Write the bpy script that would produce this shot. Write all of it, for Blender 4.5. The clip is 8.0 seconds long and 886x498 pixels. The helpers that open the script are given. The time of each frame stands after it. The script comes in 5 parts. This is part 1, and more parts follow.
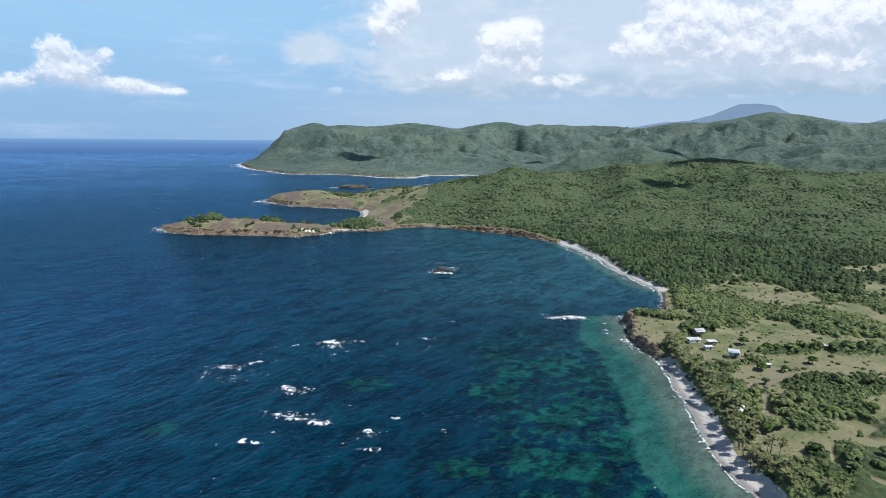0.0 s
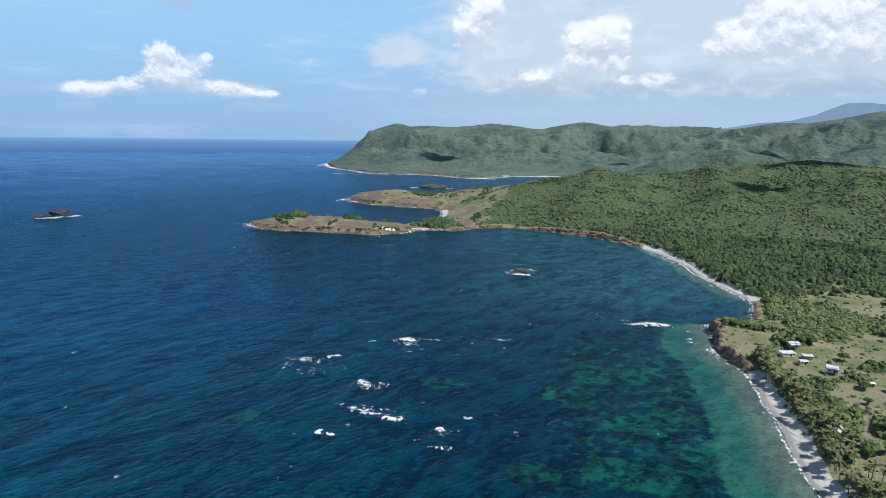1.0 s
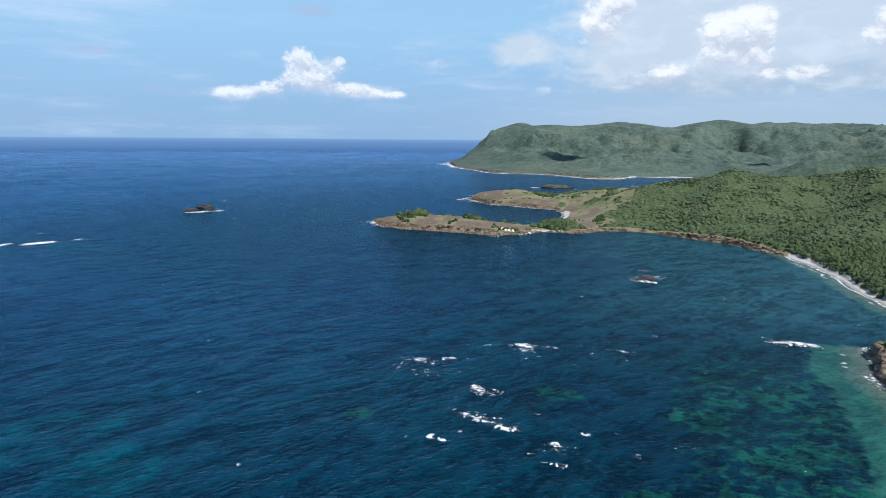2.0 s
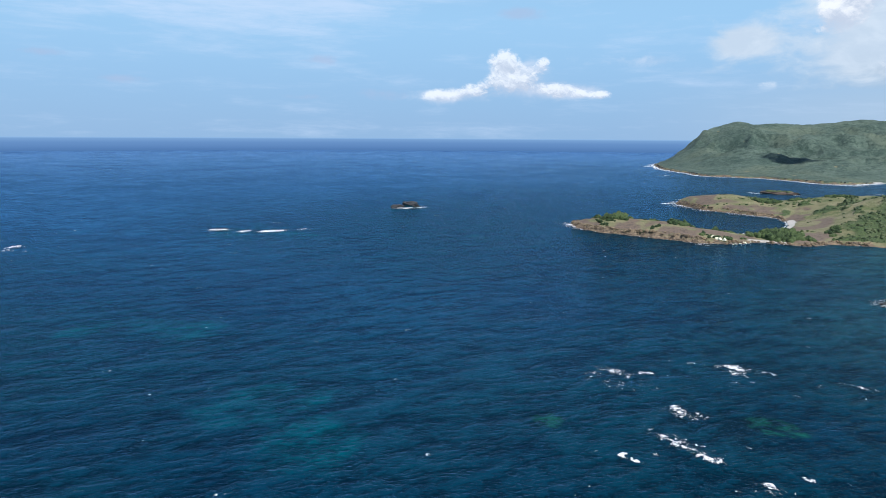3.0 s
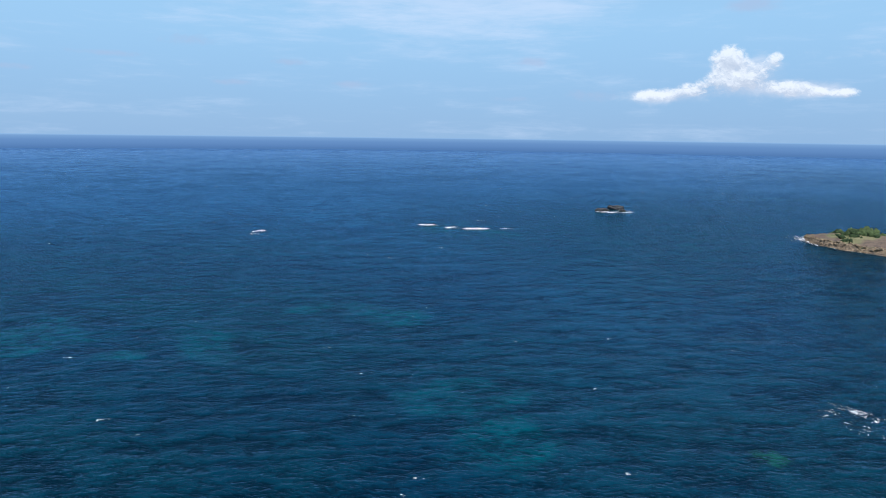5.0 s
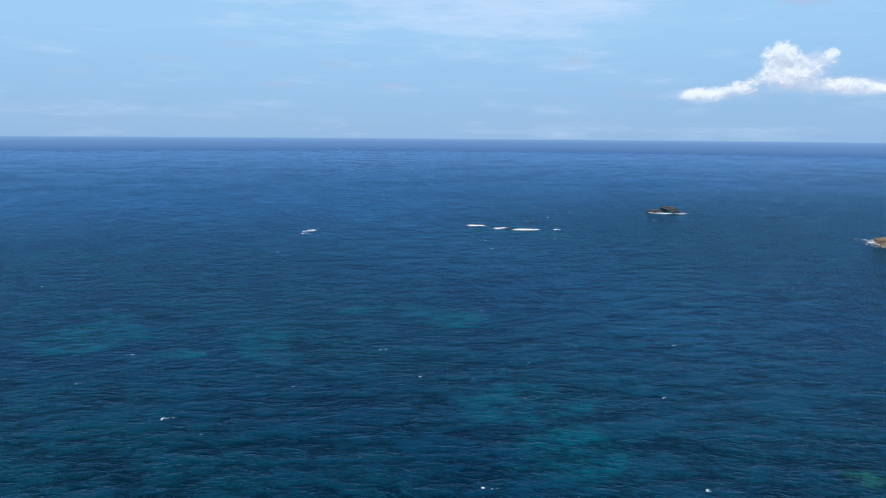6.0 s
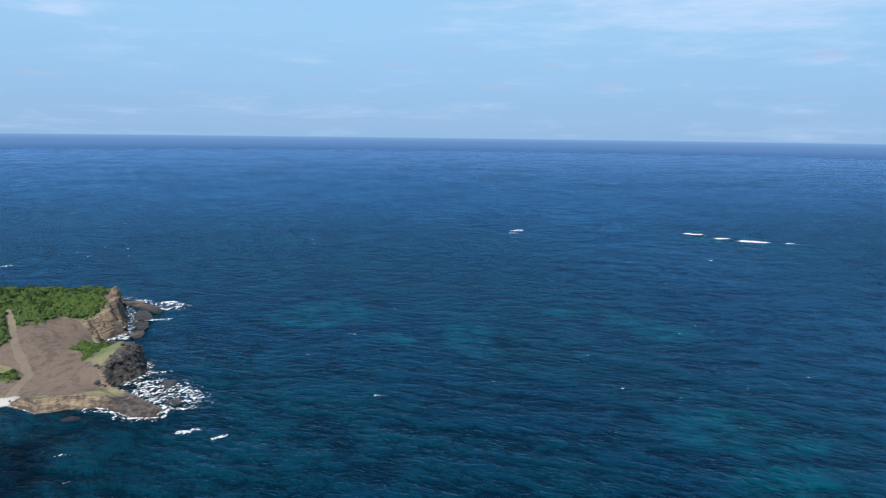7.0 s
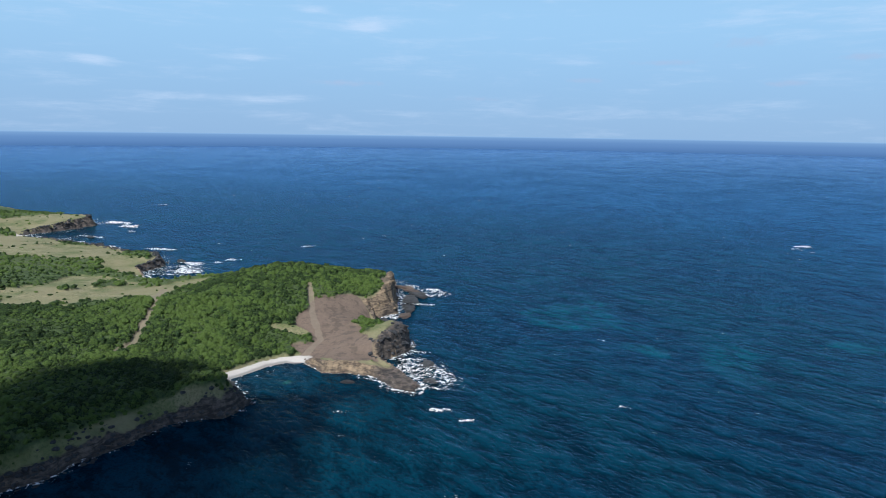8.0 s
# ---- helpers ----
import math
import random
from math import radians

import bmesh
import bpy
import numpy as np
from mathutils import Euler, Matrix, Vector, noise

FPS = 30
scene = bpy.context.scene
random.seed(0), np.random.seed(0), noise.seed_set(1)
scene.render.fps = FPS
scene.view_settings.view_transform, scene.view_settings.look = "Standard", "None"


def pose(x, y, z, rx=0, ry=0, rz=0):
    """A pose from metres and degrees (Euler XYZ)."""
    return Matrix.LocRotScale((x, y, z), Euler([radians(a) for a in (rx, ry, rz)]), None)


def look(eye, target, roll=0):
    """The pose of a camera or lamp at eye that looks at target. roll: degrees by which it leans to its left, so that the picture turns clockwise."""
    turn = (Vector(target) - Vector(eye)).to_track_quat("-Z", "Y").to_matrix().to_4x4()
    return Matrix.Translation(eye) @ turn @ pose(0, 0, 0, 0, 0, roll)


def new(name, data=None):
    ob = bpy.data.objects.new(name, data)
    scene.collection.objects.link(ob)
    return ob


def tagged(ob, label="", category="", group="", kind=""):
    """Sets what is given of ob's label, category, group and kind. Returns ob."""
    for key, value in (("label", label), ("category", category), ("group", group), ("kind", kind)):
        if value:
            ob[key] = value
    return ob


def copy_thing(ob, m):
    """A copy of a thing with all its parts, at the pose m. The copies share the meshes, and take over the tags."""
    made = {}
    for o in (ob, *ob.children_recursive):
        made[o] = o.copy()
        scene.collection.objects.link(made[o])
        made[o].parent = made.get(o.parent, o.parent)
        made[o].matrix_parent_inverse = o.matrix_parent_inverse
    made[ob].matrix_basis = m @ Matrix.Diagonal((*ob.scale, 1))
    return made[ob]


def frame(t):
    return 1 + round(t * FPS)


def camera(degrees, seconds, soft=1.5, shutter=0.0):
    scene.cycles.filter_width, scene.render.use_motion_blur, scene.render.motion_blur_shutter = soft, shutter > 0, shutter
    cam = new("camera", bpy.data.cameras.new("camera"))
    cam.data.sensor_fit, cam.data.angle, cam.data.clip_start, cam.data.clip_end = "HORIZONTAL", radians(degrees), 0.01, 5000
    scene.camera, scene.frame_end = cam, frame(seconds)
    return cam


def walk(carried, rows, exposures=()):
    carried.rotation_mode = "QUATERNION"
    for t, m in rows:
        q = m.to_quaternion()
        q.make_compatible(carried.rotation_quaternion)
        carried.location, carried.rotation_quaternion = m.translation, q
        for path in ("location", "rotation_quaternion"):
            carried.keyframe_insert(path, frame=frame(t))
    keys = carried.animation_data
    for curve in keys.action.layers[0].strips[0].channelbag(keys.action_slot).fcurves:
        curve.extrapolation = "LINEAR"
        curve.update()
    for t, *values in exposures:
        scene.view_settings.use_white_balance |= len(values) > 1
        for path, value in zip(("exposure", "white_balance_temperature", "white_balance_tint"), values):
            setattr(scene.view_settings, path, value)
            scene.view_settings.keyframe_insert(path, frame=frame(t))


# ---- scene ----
cam = camera(70.42, 8.0, soft=0.8)
ROWS = [
    (0.0, 0.00, 0.00, 120.00, 79.991, -0.605, 0.107),
    (0.5, 0.10, 0.49, 119.70, 80.000, -0.680, 3.978),
    (1.0, 1.07, 1.07, 119.45, 79.975, -0.736, 7.457),
    (1.2, 1.08, 1.82, 119.42, 79.956, -0.742, 9.202),
    (2.3, -1.62, 12.44, 119.84, 79.760, -0.401, 23.094),
    (2.5, -2.29, 13.22, 119.56, 79.755, -0.371, 26.657),
    (3.0, -4.41, 14.85, 118.94, 79.737, -0.339, 36.236),
    (3.5, -5.85, 15.54, 118.35, 79.775, -0.499, 45.833),
    (4.0, -6.38, 16.09, 118.11, 79.749, -0.646, 52.319),
    (4.5, -6.93, 16.19, 118.17, 79.742, -0.665, 54.482),
    (4.7, -7.43, 16.04, 118.08, 79.722, -0.755, 54.408),
    (5.8, -21.02, 11.74, 116.75, 79.737, -0.402, 56.698),
    (6.0, -21.74, 11.31, 116.64, 79.741, -0.436, 58.276),
    (6.5, -22.37, 10.59, 116.47, 79.724, -0.572, 66.147),
    (7.0, -22.30, 10.16, 116.52, 79.680, -0.703, 77.191),
    (7.5, -22.25, 10.65, 116.40, 79.655, -0.723, 89.069),
    (8.0, -22.04, 10.43, 116.58, 79.543, -0.791, 100.578),
]
walk(cam, [(t, pose(*m)) for t, *m in ROWS], exposures=[(0.0, 0.0, 6000, 10), (8.0, 0.0, 6000, 10)])

# ---- world, sun ----
SUN_YAW, SUN_EL = -110.0, 55.0          # yaw to the left of +y, elevation, degrees
sun_dir = Vector((-math.sin(radians(SUN_YAW)) * math.cos(radians(SUN_EL)),
                  math.cos(radians(SUN_YAW)) * math.cos(radians(SUN_EL)), math.sin(radians(SUN_EL))))
sun_data = bpy.data.lights.new("sun", "SUN")
sun_data.energy, sun_data.angle, sun_data.color = 5.0, radians(0.5), (1.0, 0.96, 0.90)
sun = new("sun", sun_data)
sun.matrix_world = look(sun_dir * 1000, (0, 0, 0))


class Nodes:
    """Short hand for wiring a node tree."""

    def __init__(self, tree):
        self.tree = tree
        tree.nodes.clear()

    def add(self, kind, ins=None, **props):
        n = self.tree.nodes.new(kind)
        for k, v in props.items():
            setattr(n, k, v)
        for k, v in (ins or {}).items():
            self.put(n.inputs[k], v)
        return n

    def put(self, socket, v):
        if isinstance(v, bpy.types.NodeSocket):
            self.tree.links.new(v, socket)
        else:
            socket.default_value = v

    def math(self, op, a, b=0.0, c=0.0, clamp=False):
        n = self.add("ShaderNodeMath", operation=op, use_clamp=clamp)
        for i, v in enumerate((a, b, c)):
            self.put(n.inputs[i], v)
        return n.outputs[0]

    def mix(self, f, a, b):
        n = self.add("ShaderNodeMix", data_type="RGBA")
        self.put(n.inputs[0], f)
        for s, v in ((n.inputs[6], a), (n.inputs[7], b)):
            self.put(s, (*v, 1) if isinstance(v, tuple) and len(v) == 3 else v)
        return n.outputs[2]

    def step(self, v, lo, hi, a=0.0, b=1.0):
        n = self.add("ShaderNodeMapRange", {0: v, 1: lo, 2: hi, 3: a, 4: b}, interpolation_type="SMOOTHSTEP")
        return n.outputs[0]

    def noise(self, vec, scale, detail=4.0, rough=0.55, warp=0.0):
        n = self.add("ShaderNodeTexNoise", {"Vector": vec, "Scale": scale, "Detail": detail, "Roughness": rough, "Distortion": warp})
        return n.outputs[0]

    def attr(self, name):
        return self.add("ShaderNodeAttribute", attribute_name=name).outputs["Fac"]

    def scaled(self, vec, s, rot=0.0):
        return self.add("ShaderNodeMapping", {"Vector": vec, "Scale": s, "Rotation": (0, 0, rot)}).outputs[0]


world = bpy.data.worlds.new("sky")
scene.world = world
world.use_nodes = True
w = Nodes(world.node_tree)
sky = w.add("ShaderNodeTexSky", sky_type="NISHITA", sun_disc=False, sun_elevation=radians(SUN_EL),
            sun_rotation=radians(-SUN_YAW), altitude=100.0, air_density=1.0, dust_density=0.4, ozone_density=3.0)
way = w.add("ShaderNodeTexCoord").outputs["Generated"]
xyz = w.add("ShaderNodeSeparateXYZ", {0: way}).outputs
az = w.math("MULTIPLY", w.math("ARCTAN2", w.math("MULTIPLY", xyz[0], -1.0), xyz[1]), 57.2958)
el = w.math("MULTIPLY", w.math("ARCSINE", xyz[2]), 57.2958)


def puff(a, e, wa, we, gain):
    """A soft blot of cloud at yaw a and elevation e, in degrees."""
    u = w.math("DIVIDE", w.math("SUBTRACT", az, a), wa)
    v = w.math("DIVIDE", w.math("SUBTRACT", el, e), we)
    q = w.math("ADD", w.math("MULTIPLY", u, u), w.math("MULTIPLY", v, v))
    return w.math("MULTIPLY", w.math("EXPONENT", w.math("MULTIPLY", q, -1.0)), gain)


def pile(rows):
    total = None
    for row in rows:
        p = puff(*row)
        total = p if total is None else w.math("ADD", total, p)
    return total


def plume(da, de, ka, ke, detail, rough, warp=0.15):
    v = w.add("ShaderNodeCombineXYZ", {0: w.math("MULTIPLY", w.math("ADD", az, da), ka), 1: w.math("MULTIPLY", w.math("ADD", el, de), ke), 2: 3.7}).outputs[0]
    return w.noise(v, 1.0, detail, rough, warp)


def billow(da, de, k):
    """Rounded heads of cumulus, from about -0.3 to 0.3."""
    wob = w.math("MULTIPLY", w.math("SUBTRACT", plume(7, 3, 0.8, 1.2, 3.0, 0.6), 0.5), 1.6)
    v = w.add("ShaderNodeCombineXYZ", {0: w.math("MULTIPLY", w.math("ADD", w.math("ADD", az, da), wob), k), 1: w.math("MULTIPLY", w.math("ADD", w.math("ADD", el, de), wob), k * 1.35), 2: 1.3}).outputs[0]
    cell = w.add("ShaderNodeTexVoronoi", {"Vector": v, "Scale": 1.0, "Detail": 4.0, "Roughness": 0.62, "Lacunarity": 2.2, "Smoothness": 0.5}, feature="SMOOTH_F1", voronoi_dimensions="2D", normalize=True)
    return w.math("SUBTRACT", 0.36, cell.outputs["Distance"])


# heads of cumulus: yaw, elevation, two half widths, weight
HEADS = [(5.0, 9.6, 1.5, 1.6, 0.95), (6.4, 8.0, 0.5, 0.5, 0.45), (3.4, 11.5, 1.6, 1.4, 0.7), (-4.4, 8.2, 1.6, 1.5, 0.85), (-7.0, 8.6, 1.5, 1.7, 0.85), (-6.0, 6.6, 2.6, 1.0, 0.6), (-0.5, 5.3, 3.0, 0.8, 0.55),
         (-19.5, 9.6, 2.6, 2.4, 0.9), (-16.5, 7.6, 2.4, 1.6, 0.7), (-24, 8.0, 4.0, 2.4, 0.8), (-29.5, 8.6, 3.6, 2.4, 0.75), (-36, 9.4, 4.5, 2.2, 0.7), (-31, 6.0, 4.0, 1.0, 0.5), (-10, 5.0, 3.0, 0.7, 0.5),
         (-46, 8.0, 8.0, 3.0, 0.7), (9.6, 3.9, 0.8, 0.5, 0.5)]
SMALL_HEADS = [(30.9, 6.4, 1.2, 0.9, 0.9), (27.6, 6.1, 0.7, 0.6, 0.6), (33.4, 3.9, 1.6, 0.6, 0.6), (36.4, 3.4, 1.6, 0.6, 0.85), (26.2, 3.9, 1.4, 0.6, 0.7), (29.6, 4.2, 1.8, 0.6, 0.55), (22.4, 3.5, 0.9, 0.4, 0.55), (24.2, 3.6, 0.8, 0.4, 0.5), (29.2, 5.2, 1.5, 0.7, 0.55), (31.4, 4.8, 1.3, 0.7, 0.5)]


n3 = plume(11, 5, 0.10, 0.24, 5.0, 0.5)
n4 = plume(40, 2, 0.9, 1.5, 6.0, 0.6)
n5 = plume(3, 20, 0.30, 0.62, 7.0, 0.58, 0.4)
fluff = w.math("ADD", w.math("MULTIPLY", w.math("SUBTRACT", n5, 0.5), 1.5), w.math("MULTIPLY", w.math("SUBTRACT", n4, 0.5), 0.6))


def heads(rows, de, k):
    """Density of the heads, seen de degrees higher."""
    total = None
    for a, e, wa, we, gain in rows:
        p = puff(a, e - de, wa, we, gain)
        total = p if total is None else w.math("ADD", total, p)
    lumps = w.math("ADD", w.math("MULTIPLY", billow(0, de, k), 1.6), w.math("MULTIPLY", fluff, 0.55))
    return w.math("ADD", w.math("MINIMUM", total, 0.9), w.math("MULTIPLY", lumps, w.step(total, 0.05, 0.35)))


# a grey flat-based bank over the land with white heads in it; a small heap over the sea; thin veils
bank = pile([(-19, 9.0, 21, 6.0, 1.15), (0, 6.3, 8, 2.6, 0.8), (2.5, 11.5, 6, 2.5, 0.5), (-45, 8, 16, 6, 0.9), (11.8, 7.4, 2.4, 1.3, 0.95), (15.0, 5.0, 3.2, 0.8, 0.35)])
base_line = w.math("ADD", el, w.math("MULTIPLY", w.math("SUBTRACT", n3, 0.5), 1.2))
bank = w.math("MULTIPLY", w.math("ADD", bank, w.math("MULTIPLY", fluff, 0.62)), w.step(base_line, 2.7, 3.7))
bank = w.math("MULTIPLY", w.step(bank, 0.24, 0.85), 0.93)
big, big_up = heads(HEADS, 0.0, 0.42), heads(HEADS, 0.75, 0.42)
small, small_up = heads(SMALL_HEADS, 0.0, 0.75), heads(SMALL_HEADS, 0.4, 0.75)
heap = pile([(28.8, 5.6, 2.4, 1.0, 0.75), (30.0, 4.0, 5.5, 0.9, 0.75), (24.6, 3.7, 3.4, 0.7, 0.7), (36.0, 3.3, 3.0, 0.7, 0.7), (18.6, 6.2, 4.5, 0.8, 0.5)])
heap = w.math("MULTIPLY", w.step(w.math("ADD", heap, w.math("MULTIPLY", fluff, 0.75)), 0.26, 0.95), 0.80)
veil = w.math("ADD", pile([(55, 9.3, 9, 1.0, 0.9), (45, 10.5, 5, 0.8, 0.8), (60, 11.2, 14, 1.5, 0.7), (107, 8.9, 2.0, 0.5, 0.9), (112, 10.1, 1.6, 0.4, 0.8),
                           (129, 5.3, 1.8, 0.4, 0.8), (117, 6.0, 2.2, 0.35, 0.7), (116, 2.6, 3, 0.4, 0.8), (124, 2.8, 4, 0.4, 0.6)]),
              w.math("MULTIPLY", w.math("SUBTRACT", plume(31, 9, 0.12, 0.8, 7.0, 0.65), 0.5), 2.6))
veil = w.math("MULTIPLY", w.step(veil, -0.05, 1.2), 0.66)
grey = pile([(47.1, 6.3, 1.6, 0.45, 0.7), (29.5, 10.3, 2.2, 0.6, 0.8), (75.5, 7.4, 3.0, 0.6, 0.6), (82, 6.0, 2.4, 0.3, 0.6), (72.5, 4.2, 1.6, 0.3, 0.6), (62.6, 4.3, 2.0, 0.4, 0.6),
             (98, 3.0, 4, 0.3, 0.5), (109, 4.2, 4, 0.3, 0.5), (42, 3.6, 2.4, 0.6, 0.6), (48, 3.2, 2.5, 0.35, 0.5), (88, 4.6, 2, 0.3, 0.5), (68, 6.0, 2, 0.3, 0.5)])
grey = w.math("MULTIPLY", w.math("MULTIPLY", w.step(w.math("ADD", grey, w.math("MULTIPLY", fluff, 0.8)), 0.18, 0.75), 0.62), w.step(grey, 0.03, 0.25))
SKY = 0.085
blue = w.add("ShaderNodeVectorMath", {0: sky.outputs[0], 1: (SKY, SKY, SKY)}, operation="MULTIPLY").outputs[0]
haze = w.math("MULTIPLY", w.step(el, 27.0, 9.0), 0.92)
blue = w.mix(haze, blue, w.mix(w.step(el, -1.0, 11.0), (0.310, 0.495, 0.730), (0.385, 0.635, 0.87)))
blue = w.mix(w.math("MULTIPLY", w.step(az, 24.0, -6.0), w.step(el, 7.0, 1.5, 0.0, 0.85)), blue, (0.48, 0.60, 0.72))
blue = w.mix(veil, blue, (0.66, 0.77, 0.93))
blue = w.mix(grey, blue, (0.44, 0.54, 0.72))
shade = w.mix(w.step(w.math("ADD", base_line, w.math("MULTIPLY", n5, 4.0)), 4.6, 8.5), (0.44, 0.53, 0.62), (0.62, 0.71, 0.80))
shade = w.mix(w.step(n5, 0.45, 0.72, 0.0, 0.6), shade, (0.76, 0.83, 0.89))
cloudy = w.mix(bank, blue, shade)
cloudy = w.mix(heap, cloudy, w.mix(w.step(n5, 0.4, 0.62), (0.54, 0.63, 0.77), (0.70, 0.77, 0.88)))


def headed(under, now, above, cover, top, foot):
    lit = w.step(w.math("ADD", w.math("SUBTRACT", now, above), w.math("MULTIPLY", fluff, 0.45)), -0.34, 0.46)
    seen = w.math("MULTIPLY", w.step(now, 0.20, 0.74), w.step(base_line, *foot, 0.0, cover))
    return w.mix(seen, under, w.mix(lit, (0.60, 0.66, 0.76), top))


cloudy = headed(cloudy, small, small_up, 0.9, (0.94, 0.97, 1.0), (2.6, 3.4))
final = headed(cloudy, big, big_up, 0.95, (1.0, 1.0, 1.0), (3.5, 5.2))
w.add("ShaderNodeOutputWorld", {0: w.add("ShaderNodeBackground", {0: final, 1: 1.0}).outputs[0]})

# ---- noise and plan ----


def hashed(i, j, seed):
    h = (i.astype(np.int64) * 374761393 + j.astype(np.int64) * 668265263 + seed * 1442695041) & 0xFFFFFFFF
    h = ((h ^ (h >> 13)) * 1274126177) & 0xFFFFFFFF
    return ((h ^ (h >> 16)) & 0xFFFFFF) / float(0xFFFFFF)


def vnoise(x, y, seed=0):
    i, j = np.floor(x), np.floor(y)
    u, v = x - i, y - j
    u, v = u * u * u * (u * (u * 6 - 15) + 10), v * v * v * (v * (v * 6 - 15) + 10)
    a, b = hashed(i, j, seed), hashed(i + 1, j, seed)
    c, d = hashed(i, j + 1, seed), hashed(i + 1, j + 1, seed)
    return (a + (b - a) * u) * (1 - v) + (c + (d - c) * u) * v


def fbm(x, y, size, octaves=4, seed=0):
    """Noise from -1 to 1 whose largest lumps are about size metres."""
    total, gain, norm = 0.0, 1.0, 0.0
    for k in range(octaves):
        total = total + gain * (vnoise(x / size * 2**k + 17.3 * k, y / size * 2**k - 9.1 * k, seed + k) * 2 - 1)
        norm, gain = norm + gain, gain * 0.55
    return total / norm


def smooth(v, lo=0.0, hi=1.0):
    v = np.clip((v - lo) / (hi - lo), 0, 1)
    return v * v * (3 - 2 * v)


# coast, walked with the land on one side: x, y, height of the cliff (0 for a beach)
BAY_SOUTH = [(112, 150, 0), (108, 90, 0), (85, 10, 0), (45, -60, 2), (-20, -115, 5), (-90, -148, 8), (-150, -164, 11)]
HEADLAND_NEAR = [(-179, -163, 9), (-188, -155, 8), (-200, -152, 6.5), (-218, -144, 5), (-233, -139, 4.5), (-239, -131, 9), (-243, -121, 10),
                 (-251, -117, 9), (-261, -118, 8), (-266, -124, 6), (-275, -134, 3), (-281, -139, 0), (-290, -133, 0), (-300, -128, 0),
                 (-306, -122, 0), (-309, -114, 1), (-303, -106, 4), (-298, -100, 5), (-300, -88, 5), (-299, -76, 4), (-295, -70, 2.2), (-287, -60, 1.8), (-285, -51, 1.6), (-292, -48, 1.6), (-302, -58, 1.8), (-311, -67, 2), (-317, -76, 3)]
HEADLAND_POINT = [(-320, -76, 9), (-328, -70, 10), (-340, -66, 10), (-352, -68, 9), (-362, -76, 7), (-372, -84, 4), (-384, -97, 2), (-392, -102, 10),
                  (-405, -91, 17), (-440, -98, 16), (-491, -114, 8), (-499, -144, 5), (-508, -172, 3), (-500, -203, 3), (-485, -236, 2),
                  (-470, -262, 1), (-451, -290, 0)]
COVE_BACK = [(-458, -308, 0), (-474, -328, 4), (-500, -324, 6), (-514, -332, 6), (-532, -352, 5), (-538, -380, 3), (-550, -411, 3), (-566, -456, 4),
             (-571, -486, 3), (-589, -512, 2), (-599, -545, 0), (-600, -562, 0), (-615, -567, 4), (-657, -548, 10), (-692, -545, 11), (-719, -575, 9),
             (-735, -640, 6), (-790, -780, 5), (-880, -1100, 5), (-900, -1700, 5), (-850, -3300, 5)]
INLAND_ROUND = [(3600, -3300, 3), (4300, 0, 3), (3900, 3000, 3), (2400, 4300, 3), (0, 4500, 5), (-500, 3900, 10), (-760, 3500, 10), (-860, 3250, 10),
                (-905, 3050, 10), (-890, 2850, 8)]
CAPE = [(-856, 2680, 6), (-742, 2401, 5), (-646, 2252, 5), (-569, 2153, 5), (-501, 2050, 5), (-431, 2050, 5), (-342, 2060, 5), (-241, 1990, 5),
        (-190, 1930, 7), (-147, 1916, 8), (-105, 1950, 5), (-65, 2048, 1), (8, 2040, 0), (83, 2085, 0), (160, 2060, 0), (190, 1900, 0), (150, 1700, 2), (80, 1500, 4), (0, 1390, 4)]
SPIT = [(-70, 1300, 3), (-147, 1258, 3), (-217, 1243, 4), (-290, 1232, 5), (-326, 1205, 6), (-330, 1168, 6), (-301, 1132, 6), (-263, 1097, 6), (-220, 1083, 6),
        (-179, 1070, 5), (-148, 1055, 3), (-128, 1005, 0), (-124, 950, 0), (-130, 897, 0), (-146, 871, 0), (-166, 854, 0), (-182, 855, 1), (-219, 860, 3),
        (-260, 866, 4), (-292, 864, 4), (-326, 858, 5), (-354, 838, 5), (-366, 815, 4), (-356, 793, 4), (-334, 773, 6)]
ISLE_FRONT = [(-301, 761, 7), (-267, 764, 6), (-224, 757, 8), (-182, 756, 6), (-157, 767, 3), (-134, 800, 1), (-106, 808, 1), (-84, 806, 2), (-64, 838, 3), (-27, 852, 3)]
BAY = [(12, 839, 2), (41, 820, 5), (70, 802, 6), (96, 780, 6), (117, 750, 4), (136, 727, 1), (148, 685, 0), (156, 639, 0), (161, 572, 0), (169, 522, 0),
       (174, 501, 0), (171, 477, 2), (165, 451, 2), (154, 431, 1), (141, 425, 3), (128, 418, 6), (120, 408, 7), (121, 394, 7), (117, 380, 6), (114, 366, 3),
       (117, 354, 6), (119, 341, 4), (119, 330, 0), (116, 304, 0), (113, 281, 0), (111, 260, 0), (107, 238, 0), (105, 223, 0), (106, 206, 0), (108, 197, 0)]
COAST = np.array(BAY_SOUTH + HEADLAND_NEAR + HEADLAND_POINT + COVE_BACK + INLAND_ROUND + CAPE + SPIT + ISLE_FRONT + BAY, float)


